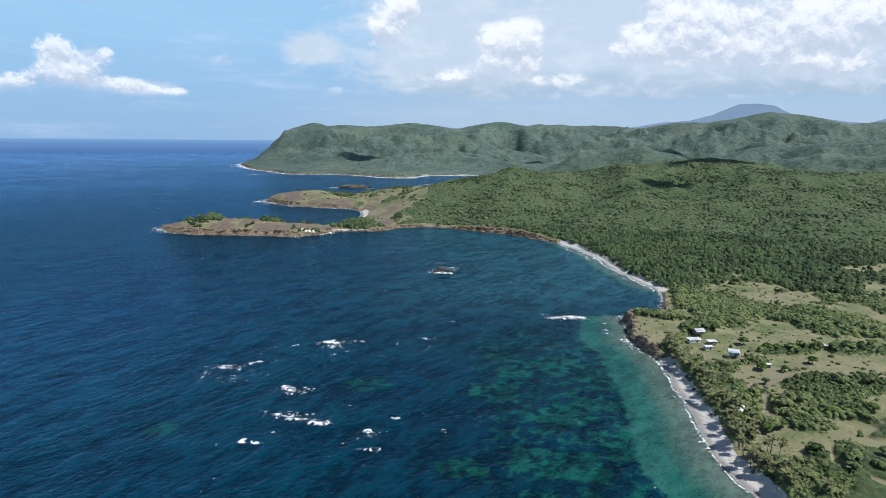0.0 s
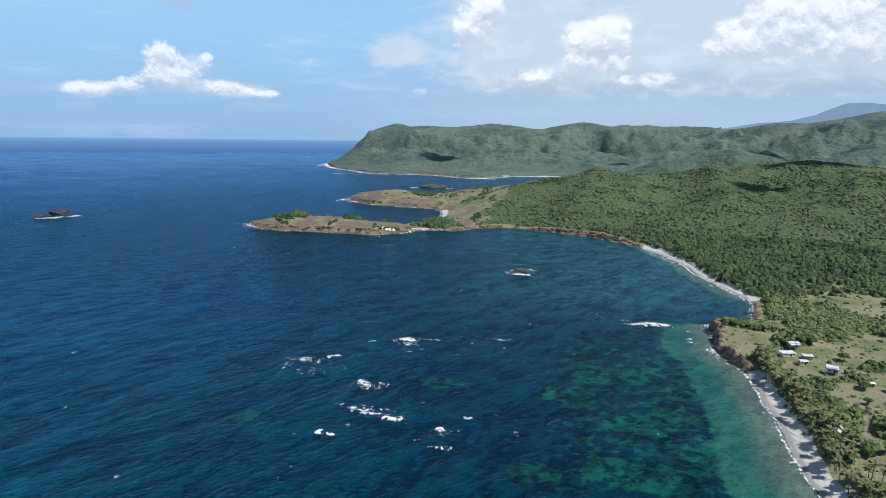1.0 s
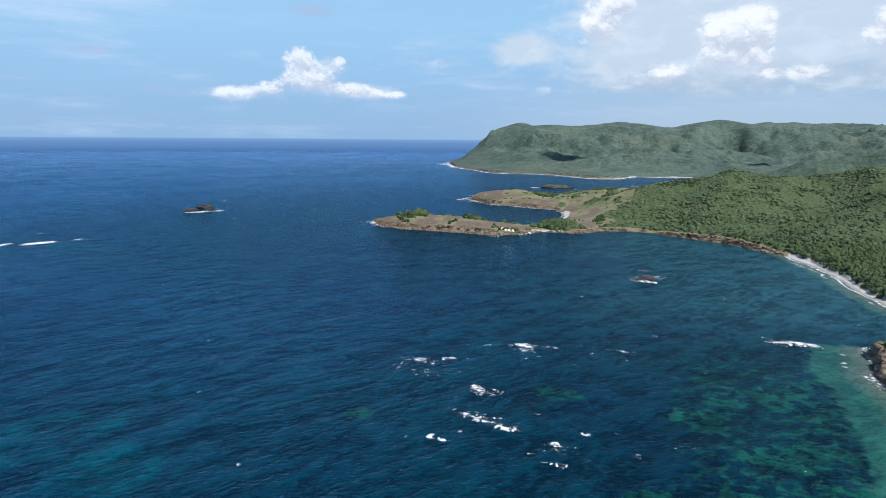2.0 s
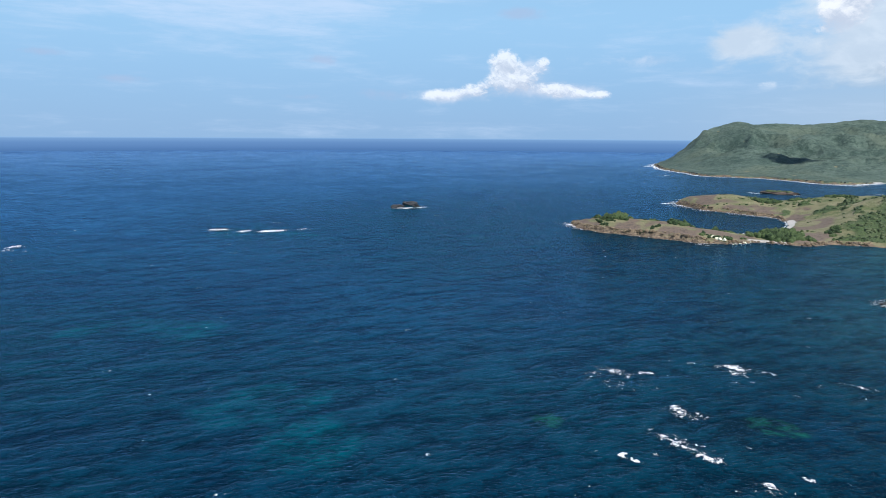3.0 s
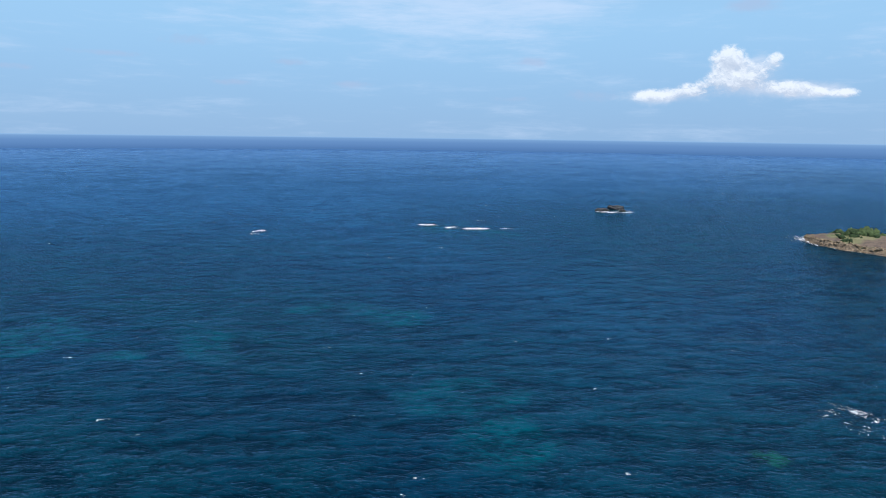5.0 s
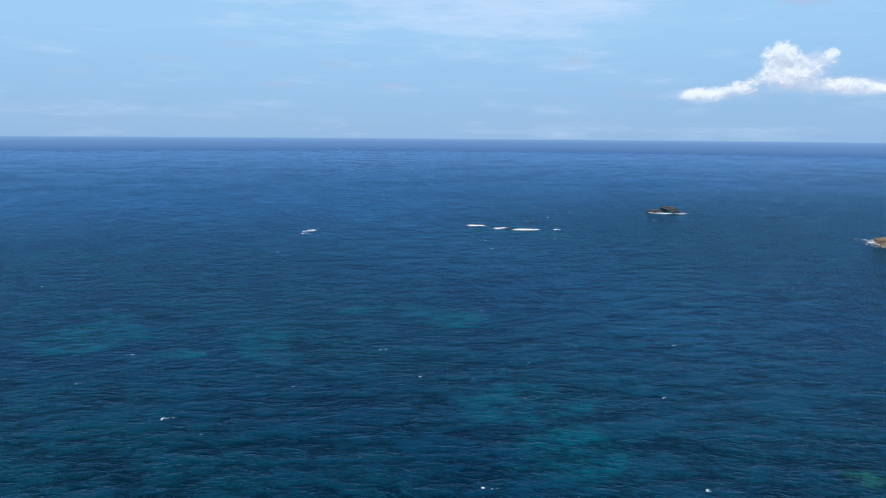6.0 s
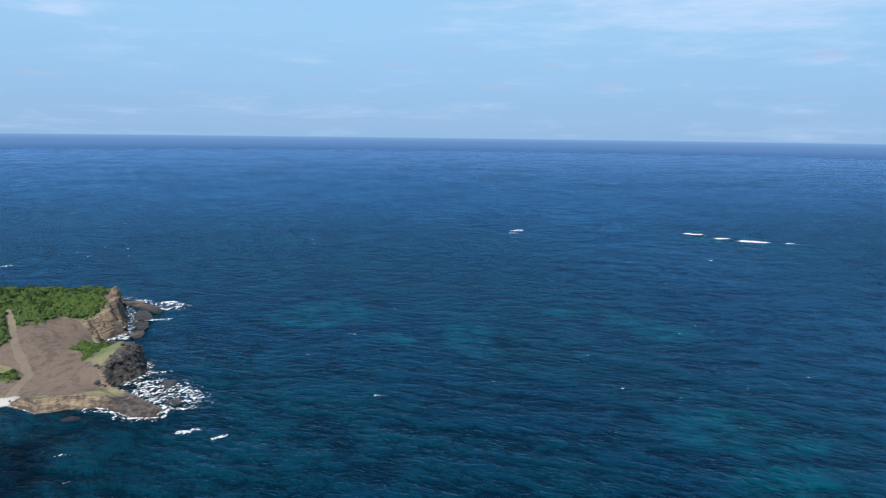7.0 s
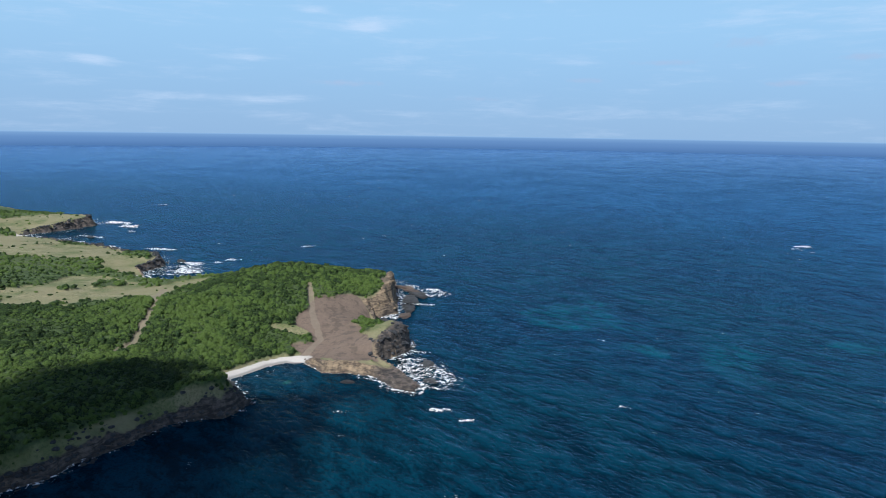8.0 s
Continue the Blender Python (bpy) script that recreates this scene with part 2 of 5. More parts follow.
def coast_field(x, y):
    """Distance from the coast (positive on land) and the cliff's height there."""
    shape = np.shape(x)
    x, y = np.ravel(x).astype(float), np.ravel(y).astype(float)
    reach = np.hypot(x, y)
    k1 = np.clip(reach * 0.004, 1.0, 9.0)
    px = x + k1 * fbm(x, y, 14, 3, 5) + k1 * 0.8 * fbm(x, y, 45, 2, 15)
    py = y + k1 * fbm(x, y, 14, 3, 6) + k1 * 0.8 * fbm(x, y, 45, 2, 16)
    a, b = COAST, np.roll(COAST, -1, 0)
    dist, cliff = np.empty(len(x)), np.empty(len(x))
    for s in range(0, len(x), 4000):
        qx, qy = px[s:s + 4000, None], py[s:s + 4000, None]
        ex, ey = b[:, 0] - a[:, 0], b[:, 1] - a[:, 1]
        t = np.clip(((qx - a[:, 0]) * ex + (qy - a[:, 1]) * ey) / (ex * ex + ey * ey), 0, 1)
        d2 = (qx - a[:, 0] - t * ex) ** 2 + (qy - a[:, 1] - t * ey) ** 2
        wgt = 1 / (d2 + 4) ** 2
        cliff[s:s + 4000] = (wgt * (a[:, 2] + t * (b[:, 2] - a[:, 2]))).sum(1) / wgt.sum(1)
        cross = ((a[:, 1] > qy) != (b[:, 1] > qy)) & (qx < ex * (qy - a[:, 1]) / np.where(ey == 0, 1e-9, ey) + a[:, 0])
        dist[s:s + 4000] = np.sqrt(d2.min(1)) * np.where(cross.sum(1) % 2, 1, -1)
    return dist.reshape(shape), cliff.reshape(shape)


# ridges: x, y, crest height, half width
NEAR_HILL = [(-70, 1047, 4, 130), (-24, 1050, 18, 170), (43, 1079, 44, 230), (127, 1143, 51, 300), (246, 1226, 46, 360), (351, 1252, 54, 420), (430, 1228, 64, 450),
             (496, 1202, 78, 460), (545, 1180, 67, 460), (600, 1180, 54, 460), (714, 1204, 54, 480), (802, 1148, 58, 480), (1100, 1000, 80, 520)]
SPURS = [(127, 1143, 51, 140), (100, 1020, 40, 120), (80, 930, 20, 100)]
SPURS_EAST = [(351, 1252, 54, 170), (320, 1090, 52, 170), (290, 950, 30, 150)]
SPURS_FAR = [(600, 1180, 54, 220), (560, 1000, 46, 200), (520, 860, 26, 170)]
MID_HILLS = [(470, 1940, 66, 260), (585, 1913, 92, 300), (680, 1887, 70, 260)]
EAST_HILLS = [(860, 2020, 58, 330), (1044, 2049, 98, 380), (1128, 2004, 100, 380), (1176, 1859, 119, 400), (1253, 1808, 122, 400), (1700, 1600, 130, 500)]
CAPE_RIDGE = [(-815, 2850, 28, 200), (-745, 3000, 100, 260), (-679, 2973, 154, 360), (-598, 2940, 172, 560), (-549, 2898, 155, 700), (-479, 2911, 162, 760),
              (-359, 2978, 157, 820), (-165, 3046, 178, 900), (-57, 2999, 168, 900), (38, 3100, 156, 900), (180, 3195, 154, 900), (277, 3188, 193, 900),
              (389, 3176, 170, 900), (479, 3215, 176, 900), (612, 3243, 170, 900), (786, 3308, 152, 900)]
FAR_RIDGE = [(786, 3308, 152, 900), (988, 3253, 166, 900), (1131, 3100, 197, 900), (1249, 3054, 197, 900), (1382, 2997, 217, 900), (1496, 2941, 246, 900),
             (1607, 2882, 230, 850), (1665, 2849, 212, 850), (1723, 2815, 187, 850), (1985, 2882, 205, 900), (2600, 2700, 210, 900)]
BACK_RISE = [(-420, -178, 13, 75), (-385, -150, 12, 60), (-360, -190, 8, 70)]
KNOB = [(-330, -78, 3.5, 16), (-346, -76, 6, 18)]
SHADE_HEAD = [(-215, -175, 4, 50), (-255, -135, 4, 28)]
INNER_RISE = [(-150, -330, 14, 160), (-260, -420, 10, 200), (-420, -700, 12, 260)]
ISLE_TOP = [(-330, 805, 5, 36), (-295, 812, 6, 45), (-240, 810, 6, 45), (-190, 808, 3, 40)]
SPIT_TOP = [(-290, 1180, 9, 75), (-240, 1170, 13, 85), (-170, 1160, 8, 80), (-90, 1150, 9, 90)]


def ridge(rows, x, y, sharp=1.0, gullied=False):
    best, near = np.zeros_like(x), np.zeros_like(x)
    for (x0, y0, z0, w0), (x1, y1, z1, w1) in zip(rows, rows[1:]):
        ex, ey = x1 - x0, y1 - y0
        t = np.clip(((x - x0) * ex + (y - y0) * ey) / (ex * ex + ey * ey), 0, 1)
        r = np.hypot(x - x0 - t * ex, y - y0 - t * ey) / (w0 + t * (w1 - w0))
        best = np.maximum(best, (z0 + t * (z1 - z0)) * (0.68 * np.clip(1 - r, 0, 1) ** sharp + 0.32 * smooth(1 - r)))
        near = np.maximum(near, 1 - r)
    if gullied:
        side = smooth(1 - near, 0.03, 0.35) * smooth(best, 4, 30)
        best = best * (1 + 0.42 * side * (0.42 - 2.9 * np.abs(fbm(x, y, 360, 4, 30)) - 1.0 * np.abs(fbm(x, y, 110, 3, 33))))
    return best


def height(x, y, field=None):
    """Ground height above the sea."""
    x, y = np.asarray(x, float), np.asarray(y, float)
    d, c = coast_field(x, y) if field is None else field
    reach = np.hypot(x, y)
    hills = (sum(ridge(r, x, y, 1.0, True) ** 4 for r in (NEAR_HILL, SPURS, SPURS_EAST, SPURS_FAR, MID_HILLS, EAST_HILLS, CAPE_RIDGE, FAR_RIDGE, INNER_RISE))) ** 0.25
    hills = hills * smooth(d, -20, np.clip(0.11 * reach, 110, 330) - 120 * smooth(y, 2500, 2900) * smooth(x, -350, -600))
    local = sum(ridge(r, x, y) for r in (BACK_RISE, KNOB, SHADE_HEAD, ISLE_TOP, SPIT_TOP))
    bench = smooth(x, -300, -272) * smooth(x, -60, -120) * (y < -60)
    edge = np.clip((0.35 + 0.75 * bench) * c + 1.5, 1.5, 14)
    flute = edge * smooth(c, 2, 6) * smooth(reach, 1500, 800) * (0.9 * np.abs(fbm(x, y, 16, 3, 46)) - 0.25 + 0.22 * fbm(x, y, 5, 2, 47))
    rim = c * (0.35 * smooth(d, -0.5, edge * 0.35) + 0.65 * smooth(d - flute + 0.8 * fbm(x, y, 7, 2, 8), edge * 0.3, edge * 0.85))
    beach = smooth(c, 3.0, 0.5) * np.clip(d, 0, 14) * 0.13
    rise = 7.0 * (1 - np.exp(-np.clip(d - 6, 0, None) / 60)) * smooth(c, 14, 4)
    stony = smooth(c, 0.9, 2.6) * smooth(d, -1.5, 1.0) * smooth(d, np.clip(0.6 * c + 4, 4, 16), 2.0)
    crag = 1 - 2 * np.abs(fbm(x, y, 8, 3, 44))
    crag = stony * smooth(reach, 1400, 700) * (1.5 * crag + 0.8 * fbm(x, y, 2.6, 2, 45))
    rough = crag + fbm(x, y, 40, 4, 40) * 1.3 * smooth(d, 8, 60) + fbm(x, y, 6, 3, 41) * 0.35 * smooth(d, 1, 6)
    land = rim + beach + rise + hills + local * smooth(d, 0, 12) + rough
    sea = -np.clip(-d * np.where(c > 2, 0.5, 0.12), 0, 9)
    return np.where(d > 0, land, sea)


def spots(rows, x, y, ragged=0.35, size=12.0, seed=60):
    """Mask of ragged patches: x, y and two half widths."""
    n = ragged * fbm(x, y, size, 3, seed)
    out = np.zeros_like(x)
    for cx, cy, rx, ry in rows:
        out = np.maximum(out, smooth(1.25 - np.hypot((x - cx) / rx, (y - cy) / ry) + n, 0.0, 0.45))
    return out


def along(rows, x, y, width):
    out = np.full_like(x, 1e9)
    for (x0, y0), (x1, y1) in zip(rows, rows[1:]):
        ex, ey = x1 - x0, y1 - y0
        t = np.clip(((x - x0) * ex + (y - y0) * ey) / (ex * ex + ey * ey), 0, 1)
        out = np.minimum(out, np.hypot(x - x0 - t * ex, y - y0 - t * ey))
    return smooth(width * (1 + 0.4 * fbm(x, y, 6, 2, 77)) - out, -0.5 * width, 0.5 * width)


MEADOWS = [(233, 479, 34, 16), (131, 228, 10, 12), (139, 309, 6, 9), (193, 307, 24, 8), (161, 294, 15, 15), (160, 238, 19, 8), (178, 345, 18, 24), (150, 340, 14, 22),
           (128, 372, 12, 24), (205, 330, 20, 12)]
FIELDS = [(-375, -304, 48, 38), (-503, -430, 45, 60), (-475, -357, 30, 36), (-417, -330, 20, 18), (-372, -246, 13, 34), (-390, -262, 20, 20), (-420, -254, 26, 17), (-560, -520, 60, 50), (-660, -590, 60, 40)]
BARE = [(-318, -97, 16, 26), (-338, -108, 20, 14), (-366, -122, 13, 12), (-372, -112, 20, 13), (-352, -120, 16, 14), (-484, -126, 24, 16), (-446, -104, 24, 6)]
LUSH = [(-304, -105, 5, 7), (-337, -133, 5, 12), (-342, -82, 14, 7)]
MASSES = [(181, 277, 20, 14), (154, 260, 11, 10), (152, 244, 7, 8), (178, 256, 11, 6), (203, 281, 5, 12), (141, 219, 4, 5), (135, 204, 15, 9), (157, 213, 9, 14), (136, 190, 16, 10),
          (140, 269, 8, 9), (122, 240, 4, 8), (136, 305, 7, 9), (192, 330, 17, 6), (227, 328, 16, 8), (256, 361, 12, 12), (198, 411, 31, 22), (197, 455, 19, 12), (250, 397, 25, 14),
          (128, 326, 8, 16), (156, 366, 10, 8), (249, 372, 11, 12)]
CLUMPS = [(-410, -305, 14, 9), (-433, -368, 42, 22), (-362, -254, 6, 8), (-349, -266, 9, 12), (-381, -315, 6, 5), (-402, -373, 12, 26), (-312, 814, 26, 16), (-222, 808, 15, 8), (-157, 778, 8, 7),
          (-95, 825, 34, 16), (-181, 1147, 22, 12), (-140, 1150, 8, 8)]
TRACK_A = [(136, 245), (149, 273), (149, 279), (174, 298), (192, 295), (213, 290), (260, 285)]
TRACK_B = [(148, 277), (145, 282), (170, 301), (164, 318), (160, 326)]
TRACK_C = [(-404, -257), (-376, -244), (-349, -224), (-298, -202), (-281, -204)]
TRACK_D = [(-388, -143), (-358, -129), (-333, -114), (-316, -116), (-308, -120), (-301, -130), (-293, -138)]


def cover_masks(x, y, field, z):
    """Shares of woodland, bare earth, sand, rock and worn track."""
    d, c = field
    reach = np.hypot(x, y)
    patchy = fbm(x, y, 34, 4, 50)
    west = x < -150
    hilly = smooth(reach, 640, 760)
    forest = smooth(y - 0.28 * (x - 180) - 490 + 18 * fbm(x, y, 40, 3, 51), 0, 18) * (x > 120)
    scrub = smooth(patchy + 0.22 * smooth(y, 335, 380), 0.02, 0.22) * 0.85
    wood = np.where(west & (reach < 900), 1.0, np.maximum(scrub, forest))
    wood = np.maximum(wood, hilly * smooth(patchy, -0.85, -0.4))
    isle = smooth(x - 0.1 * (y - 1000) + 40 * fbm(x, y, 50, 4, 52), 10, -80) * (y > 700) * (y < 1330)
    wood = np.maximum(wood * (1 - isle), isle * (x > -150) * smooth(fbm(x, y, 30, 4, 58), 0.0, 0.22))
    wood = wood * (1 - spots(MEADOWS, x, y)) * (1 - spots(FIELDS, x, y)) 
    wood = np.maximum(wood, np.maximum(spots(MASSES, x, y, 0.3, 8), spots(CLUMPS, x, y, 0.3, 8)))
    bare = np.maximum(spots(BARE, x, y, 0.35, 9), 0.85 * isle * smooth(fbm(x, y, 25, 3, 54), -0.45, 0.35) * smooth(d, 70, 40))
    track = np.maximum(np.maximum(along(TRACK_A, x, y, 1.5), along(TRACK_B, x, y, 1.3)), np.maximum(along(TRACK_C, x, y, 2.4), along(TRACK_D, x, y, 2.0)))
    sandy = smooth(c, 1.6, 0.6) * smooth(d, np.where(x < -150, 7.5, 10.5) + 1.5 * fbm(x, y, 9, 2, 53), np.where(x < -150, 5.5, 7.5))
    stony = smooth(c, 0.9, 1.7) * smooth(d, np.clip(0.55 * c + 3.0, 3, 14) * (1 - 0.30 * smooth(x, -300, -272) * smooth(x, -60, -120)), np.clip(0.3 * c + 1.0, 1, 9)) 
    knob = spots([(-340, -72, 20, 11)], x, y, 0.3, 6)
    ledge = spots([(-294, -60, 15, 17)], x, y, 0.2, 6)
    stony = np.maximum(np.maximum(stony, knob * smooth(d, 12, 6)), ledge)
    lush = spots(LUSH, x, y, 0.35, 6)
    bare = bare * (1 - lush)
    wood = wood * (1 - lush) * (1 - bare) * (1 - track) * smooth(d, 5, 11) * (1 - stony)
    return wood, bare * (1 - stony), sandy, stony, track

# ---- meshes ----


def mesh_of(name, verts, faces, attrs=None, smooth_shade=True):
    """A mesh from arrays: verts n x 3, faces m x 3 or m x 4."""
    me = bpy.data.meshes.new(name)
    verts, faces = np.asarray(verts, np.float32), np.asarray(faces, np.int32)
    k = faces.shape[1]
    me.vertices.add(len(verts))
    me.vertices.foreach_set("co", verts.ravel())
    me.loops.add(faces.size)
    me.loops.foreach_set("vertex_index", faces.ravel())
    me.polygons.add(len(faces))
    me.polygons.foreach_set("loop_start", np.arange(0, faces.size, k, dtype=np.int32))
    me.polygons.foreach_set("use_smooth", np.full(len(faces), smooth_shade))
    me.update(calc_edges=True)
    for key, values in (attrs or {}).items():
        me.attributes.new(key, "FLOAT", "POINT").data.foreach_set("value", np.asarray(values, np.float32))
    return me


def material(name):
    m = bpy.data.materials.new(name)
    m.use_nodes = True
    return m, Nodes(m.node_tree)


def finish(n, **ins):
    """Principled surface and output."""
    p = n.add("ShaderNodeBsdfPrincipled")
    for k, v in ins.items():
        s = p.inputs[k.replace("_", " ").title().replace("Ior", "IOR")]
        n.put(s, (*v, 1) if isinstance(v, tuple) and len(v) == 3 and k == "base_color" else v)
    n.add("ShaderNodeOutputMaterial", {0: p.outputs[0]})
    return p


def plain(name, color, rough=0.8, spread=0.15, size=3.0, bump=0.0):
    """A plain painted or natural surface with light mottling."""
    m, n = material(name)
    pos = n.add("ShaderNodeNewGeometry").outputs["Position"]
    v = n.noise(pos, size, 5.0)
    dark, light = tuple(c * (1 - spread) for c in color), tuple(min(1, c * (1 + spread)) for c in color)
    ins = dict(base_color=n.mix(v, dark, light), roughness=rough)
    if bump:
        ins["normal"] = n.add("ShaderNodeBump", {"Strength": bump, "Height": v}).outputs[0]
    finish(n, **ins)
    return m


def ground_material():
    m, n = material("ground")
    pos = n.add("ShaderNodeNewGeometry").outputs["Position"]
    wood, bare, sand, rock, track = (n.attr(k) for k in ("wood", "bare", "sand", "rock", "track"))
    big, mid, fine = n.noise(pos, 0.012, 4), n.noise(pos, 0.06, 5), n.noise(pos, 0.5, 5, 0.65)
    grass = n.mix(n.step(mid, 0.35, 0.65), (0.124, 0.142, 0.050), (0.270, 0.234, 0.130))
    grass = n.mix(n.step(fine, 0.42, 0.75, 0, 0.6), grass, (0.075, 0.105, 0.030))
    leaves = n.noise(pos, 0.30, 7, 0.75)
    woods = n.mix(n.step(leaves, 0.36, 0.62), (0.026, 0.050, 0.014), (0.075, 0.115, 0.030))
    woods = n.mix(n.step(big, 0.42, 0.62, 0, 0.5), woods, (0.088, 0.115, 0.045))
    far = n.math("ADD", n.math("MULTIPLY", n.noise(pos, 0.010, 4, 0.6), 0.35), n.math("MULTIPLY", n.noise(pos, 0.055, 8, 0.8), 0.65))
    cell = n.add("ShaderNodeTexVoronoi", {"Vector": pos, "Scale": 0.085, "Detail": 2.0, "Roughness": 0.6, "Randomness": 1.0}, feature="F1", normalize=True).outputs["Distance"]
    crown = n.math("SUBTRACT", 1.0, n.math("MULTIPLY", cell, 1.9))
    # far woods, with bluish haze painted into the leaf colours
    afar_hazed = n.mix(n.step(far, 0.41, 0.58), (0.044, 0.078, 0.066), (0.118, 0.162, 0.130))
    afar_hazed = n.mix(n.step(n.noise(pos, 0.0045, 5, 0.6), 0.50, 0.66, 0, 0.55), afar_hazed, (0.150, 0.172, 0.118))
    # shade between the tree crowns painted as a darker colour
    afar_hazed = n.mix(n.step(n.math("ADD", crown, n.math("MULTIPLY", n.noise(pos, 0.02, 4), 0.5)), 0.78, 0.35, 0, 0.8), afar_hazed, (0.024, 0.050, 0.042))
    woods = n.mix(n.attr("grey"), woods, afar_hazed)
    earth = n.mix(fine, (0.112, 0.078, 0.056), (0.200, 0.148, 0.110))
    earth = n.mix(n.step(n.noise(pos, 0.16, 7, 0.75), 0.50, 0.60, 0, 0.6), earth, (0.070, 0.055, 0.040))
    heath = n.noise(pos, 0.9, 6, 0.75)
    grass = n.mix(n.step(heath, 0.48, 0.62, 0, 0.75), grass, (0.060, 0.085, 0.026))
    grass = n.mix(n.step(n.noise(pos, 0.025, 4, 0.6), 0.42, 0.60, 0, 0.85), grass, n.mix(fine, (0.165, 0.150, 0.074), (0.265, 0.236, 0.130)))
    beach = n.mix(fine, (0.40, 0.37, 0.33), (0.60, 0.56, 0.50))
    z = n.add("ShaderNodeSeparateXYZ", {0: pos}).outputs[2]
    bands = n.math("ADD", n.math("MULTIPLY", n.noise(n.scaled(pos, (0.10, 0.10, 0.8)), 1.0, 5, 0.65, 0.8), 0.5), n.math("MULTIPLY", n.noise(pos, 0.35, 6, 0.7), 0.5))
    pale = n.mix(n.step(bands, 0.40, 0.60), (0.075, 0.055, 0.040), (0.300, 0.220, 0.135))
    black = n.mix(n.step(bands, 0.42, 0.64), (0.030, 0.026, 0.023), (0.150, 0.120, 0.096))
    black = n.mix(n.step(n.noise(pos, 0.06, 3), 0.62, 0.70, 0, 0.8), black, pale)
    stone = n.mix(n.math("MAXIMUM", n.attr("basalt"), n.step(n.noise(pos, 0.05, 3), 0.52, 0.62, 0, 0.7)), pale, black)
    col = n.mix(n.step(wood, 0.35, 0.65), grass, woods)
    col = n.mix(n.step(bare, 0.3, 0.7), col, earth)
    col = n.mix(n.step(track, 0.3, 0.7, 0, 0.65), col, n.mix(fine, (0.165, 0.130, 0.095), (0.255, 0.205, 0.150)))
    col = n.mix(n.step(sand, 0.3, 0.7), col, beach)
    wet = n.step(z, 0.55, 0.15)
    col = n.mix(n.step(rock, 0.3, 0.7), col, stone)
    col = n.mix(n.math("MULTIPLY", wet, 0.55), col, (0.045, 0.040, 0.034))
    b0 = n.add("ShaderNodeBump", {"Strength": 0.9, "Distance": 5.0, "Height": n.math("MULTIPLY", crown, n.math("MULTIPLY", wood, n.attr("grey")))}).outputs[0]
    b1 = n.add("ShaderNodeBump", {"Strength": 0.8, "Distance": 2.5, "Height": n.math("MULTIPLY", leaves, wood), "Normal": b0}).outputs[0]
    b2 = n.add("ShaderNodeBump", {"Strength": 0.6, "Distance": 0.6, "Height": n.math("ADD", fine, n.math("MULTIPLY", bands, n.math("MULTIPLY", rock, 3.0))), "Normal": b1}).outputs[0]
    finish(n, base_color=col, roughness=0.92, normal=b2)
    return m


def polar(yaws, rings):
    a, r = np.meshgrid(np.radians(yaws), rings, indexing="ij")
    return -10 - np.sin(a) * r, 10 + np.cos(a) * r


def polar_faces(na, nr):
    i, j = np.meshgrid(np.arange(na), np.arange(nr - 1), indexing="ij")
    i2 = (i + 1) % na
    return np.stack([i * nr + j, i * nr + j + 1, i2 * nr + j + 1, i2 * nr + j], -1).reshape(-1, 4)


def compact(verts, faces, attrs):
    used = np.zeros(len(verts), bool)
    used[faces.ravel()] = True
    index = np.cumsum(used) - 1
    return verts[used], index[faces], {k: v[used] for k, v in attrs.items()}


YAWS = np.concatenate([np.arange(-40, 8, 0.13), np.arange(8, 30, 0.2), np.arange(30, 84, 1.0), np.arange(84, 140, 0.12), np.arange(140, 320, 1.5)])
RINGS = np.concatenate([95 * np.exp(np.arange(0, math.log(700 / 95), 0.0042)), 700 * np.exp(np.arange(0, math.log(4900 / 700), 0.0075))])


def canopy(x, y, wood):
    """Height of the leaf canopy above the soil where bushes grow."""
    near = smooth(np.hypot(x, y), 1300, 800)
    return smooth(wood, 0.3, 0.8) * near * np.clip(1.3 + 1.5 * (0.7 - 2 * np.abs(fbm(x, y, 9, 3, 85))) + 0.7 * fbm(x, y, 2.6, 2, 86), 0.1, 4)


def build_ground():
    x, y = polar(YAWS, RINGS)
    x, y = x.ravel(), y.ravel()
    field = coast_field(x, y)
    z = height(x, y, field)
    wood, bare, sand, rock, track = cover_masks(x, y, field, z)
    reach = np.hypot(x, y)
    z = z + wood * smooth(field[0], 15, 60) * smooth(reach, 500, 1200) * (2.2 * fbm(x, y, 14, 3, 90) + 2.0 * fbm(x, y, 45, 2, 91))
    z = z + canopy(x, y, wood)
    verts = np.stack([x, y, z], -1)
    faces = polar_faces(len(YAWS), len(RINGS))
    faces = faces[z[faces].max(1) > -3.0]
    # grey is the share of painted haze, growing with distance
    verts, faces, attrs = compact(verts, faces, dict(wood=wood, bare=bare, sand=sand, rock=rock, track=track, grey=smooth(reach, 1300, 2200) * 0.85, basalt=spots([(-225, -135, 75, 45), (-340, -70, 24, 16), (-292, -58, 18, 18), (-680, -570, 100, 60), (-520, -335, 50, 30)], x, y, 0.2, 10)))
    ob = new("ground", mesh_of("ground", verts, faces, attrs))
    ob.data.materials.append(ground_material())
    return tagged(ob, "green hilly coast with scrub, dry grass, cliffs and sandy beaches", "ground", kind="structure")


ground = build_ground()

# pale and green shallows in the sea: x, y, half widths
SHOALS = [(62, 324, 16, 13), (35, 311, 9, 10), (24, 288, 14, 10), (52, 258, 14, 12), (38, 219, 18, 10), (72, 270, 12, 10), (31, 337, 9, 9), (57, 215, 12, 12), (8, 214, 10, 8),
          (-37, 294, 12, 8), (-115, 243, 8, 7), (80, 300, 12, 14), (75, 235, 14, 14)]
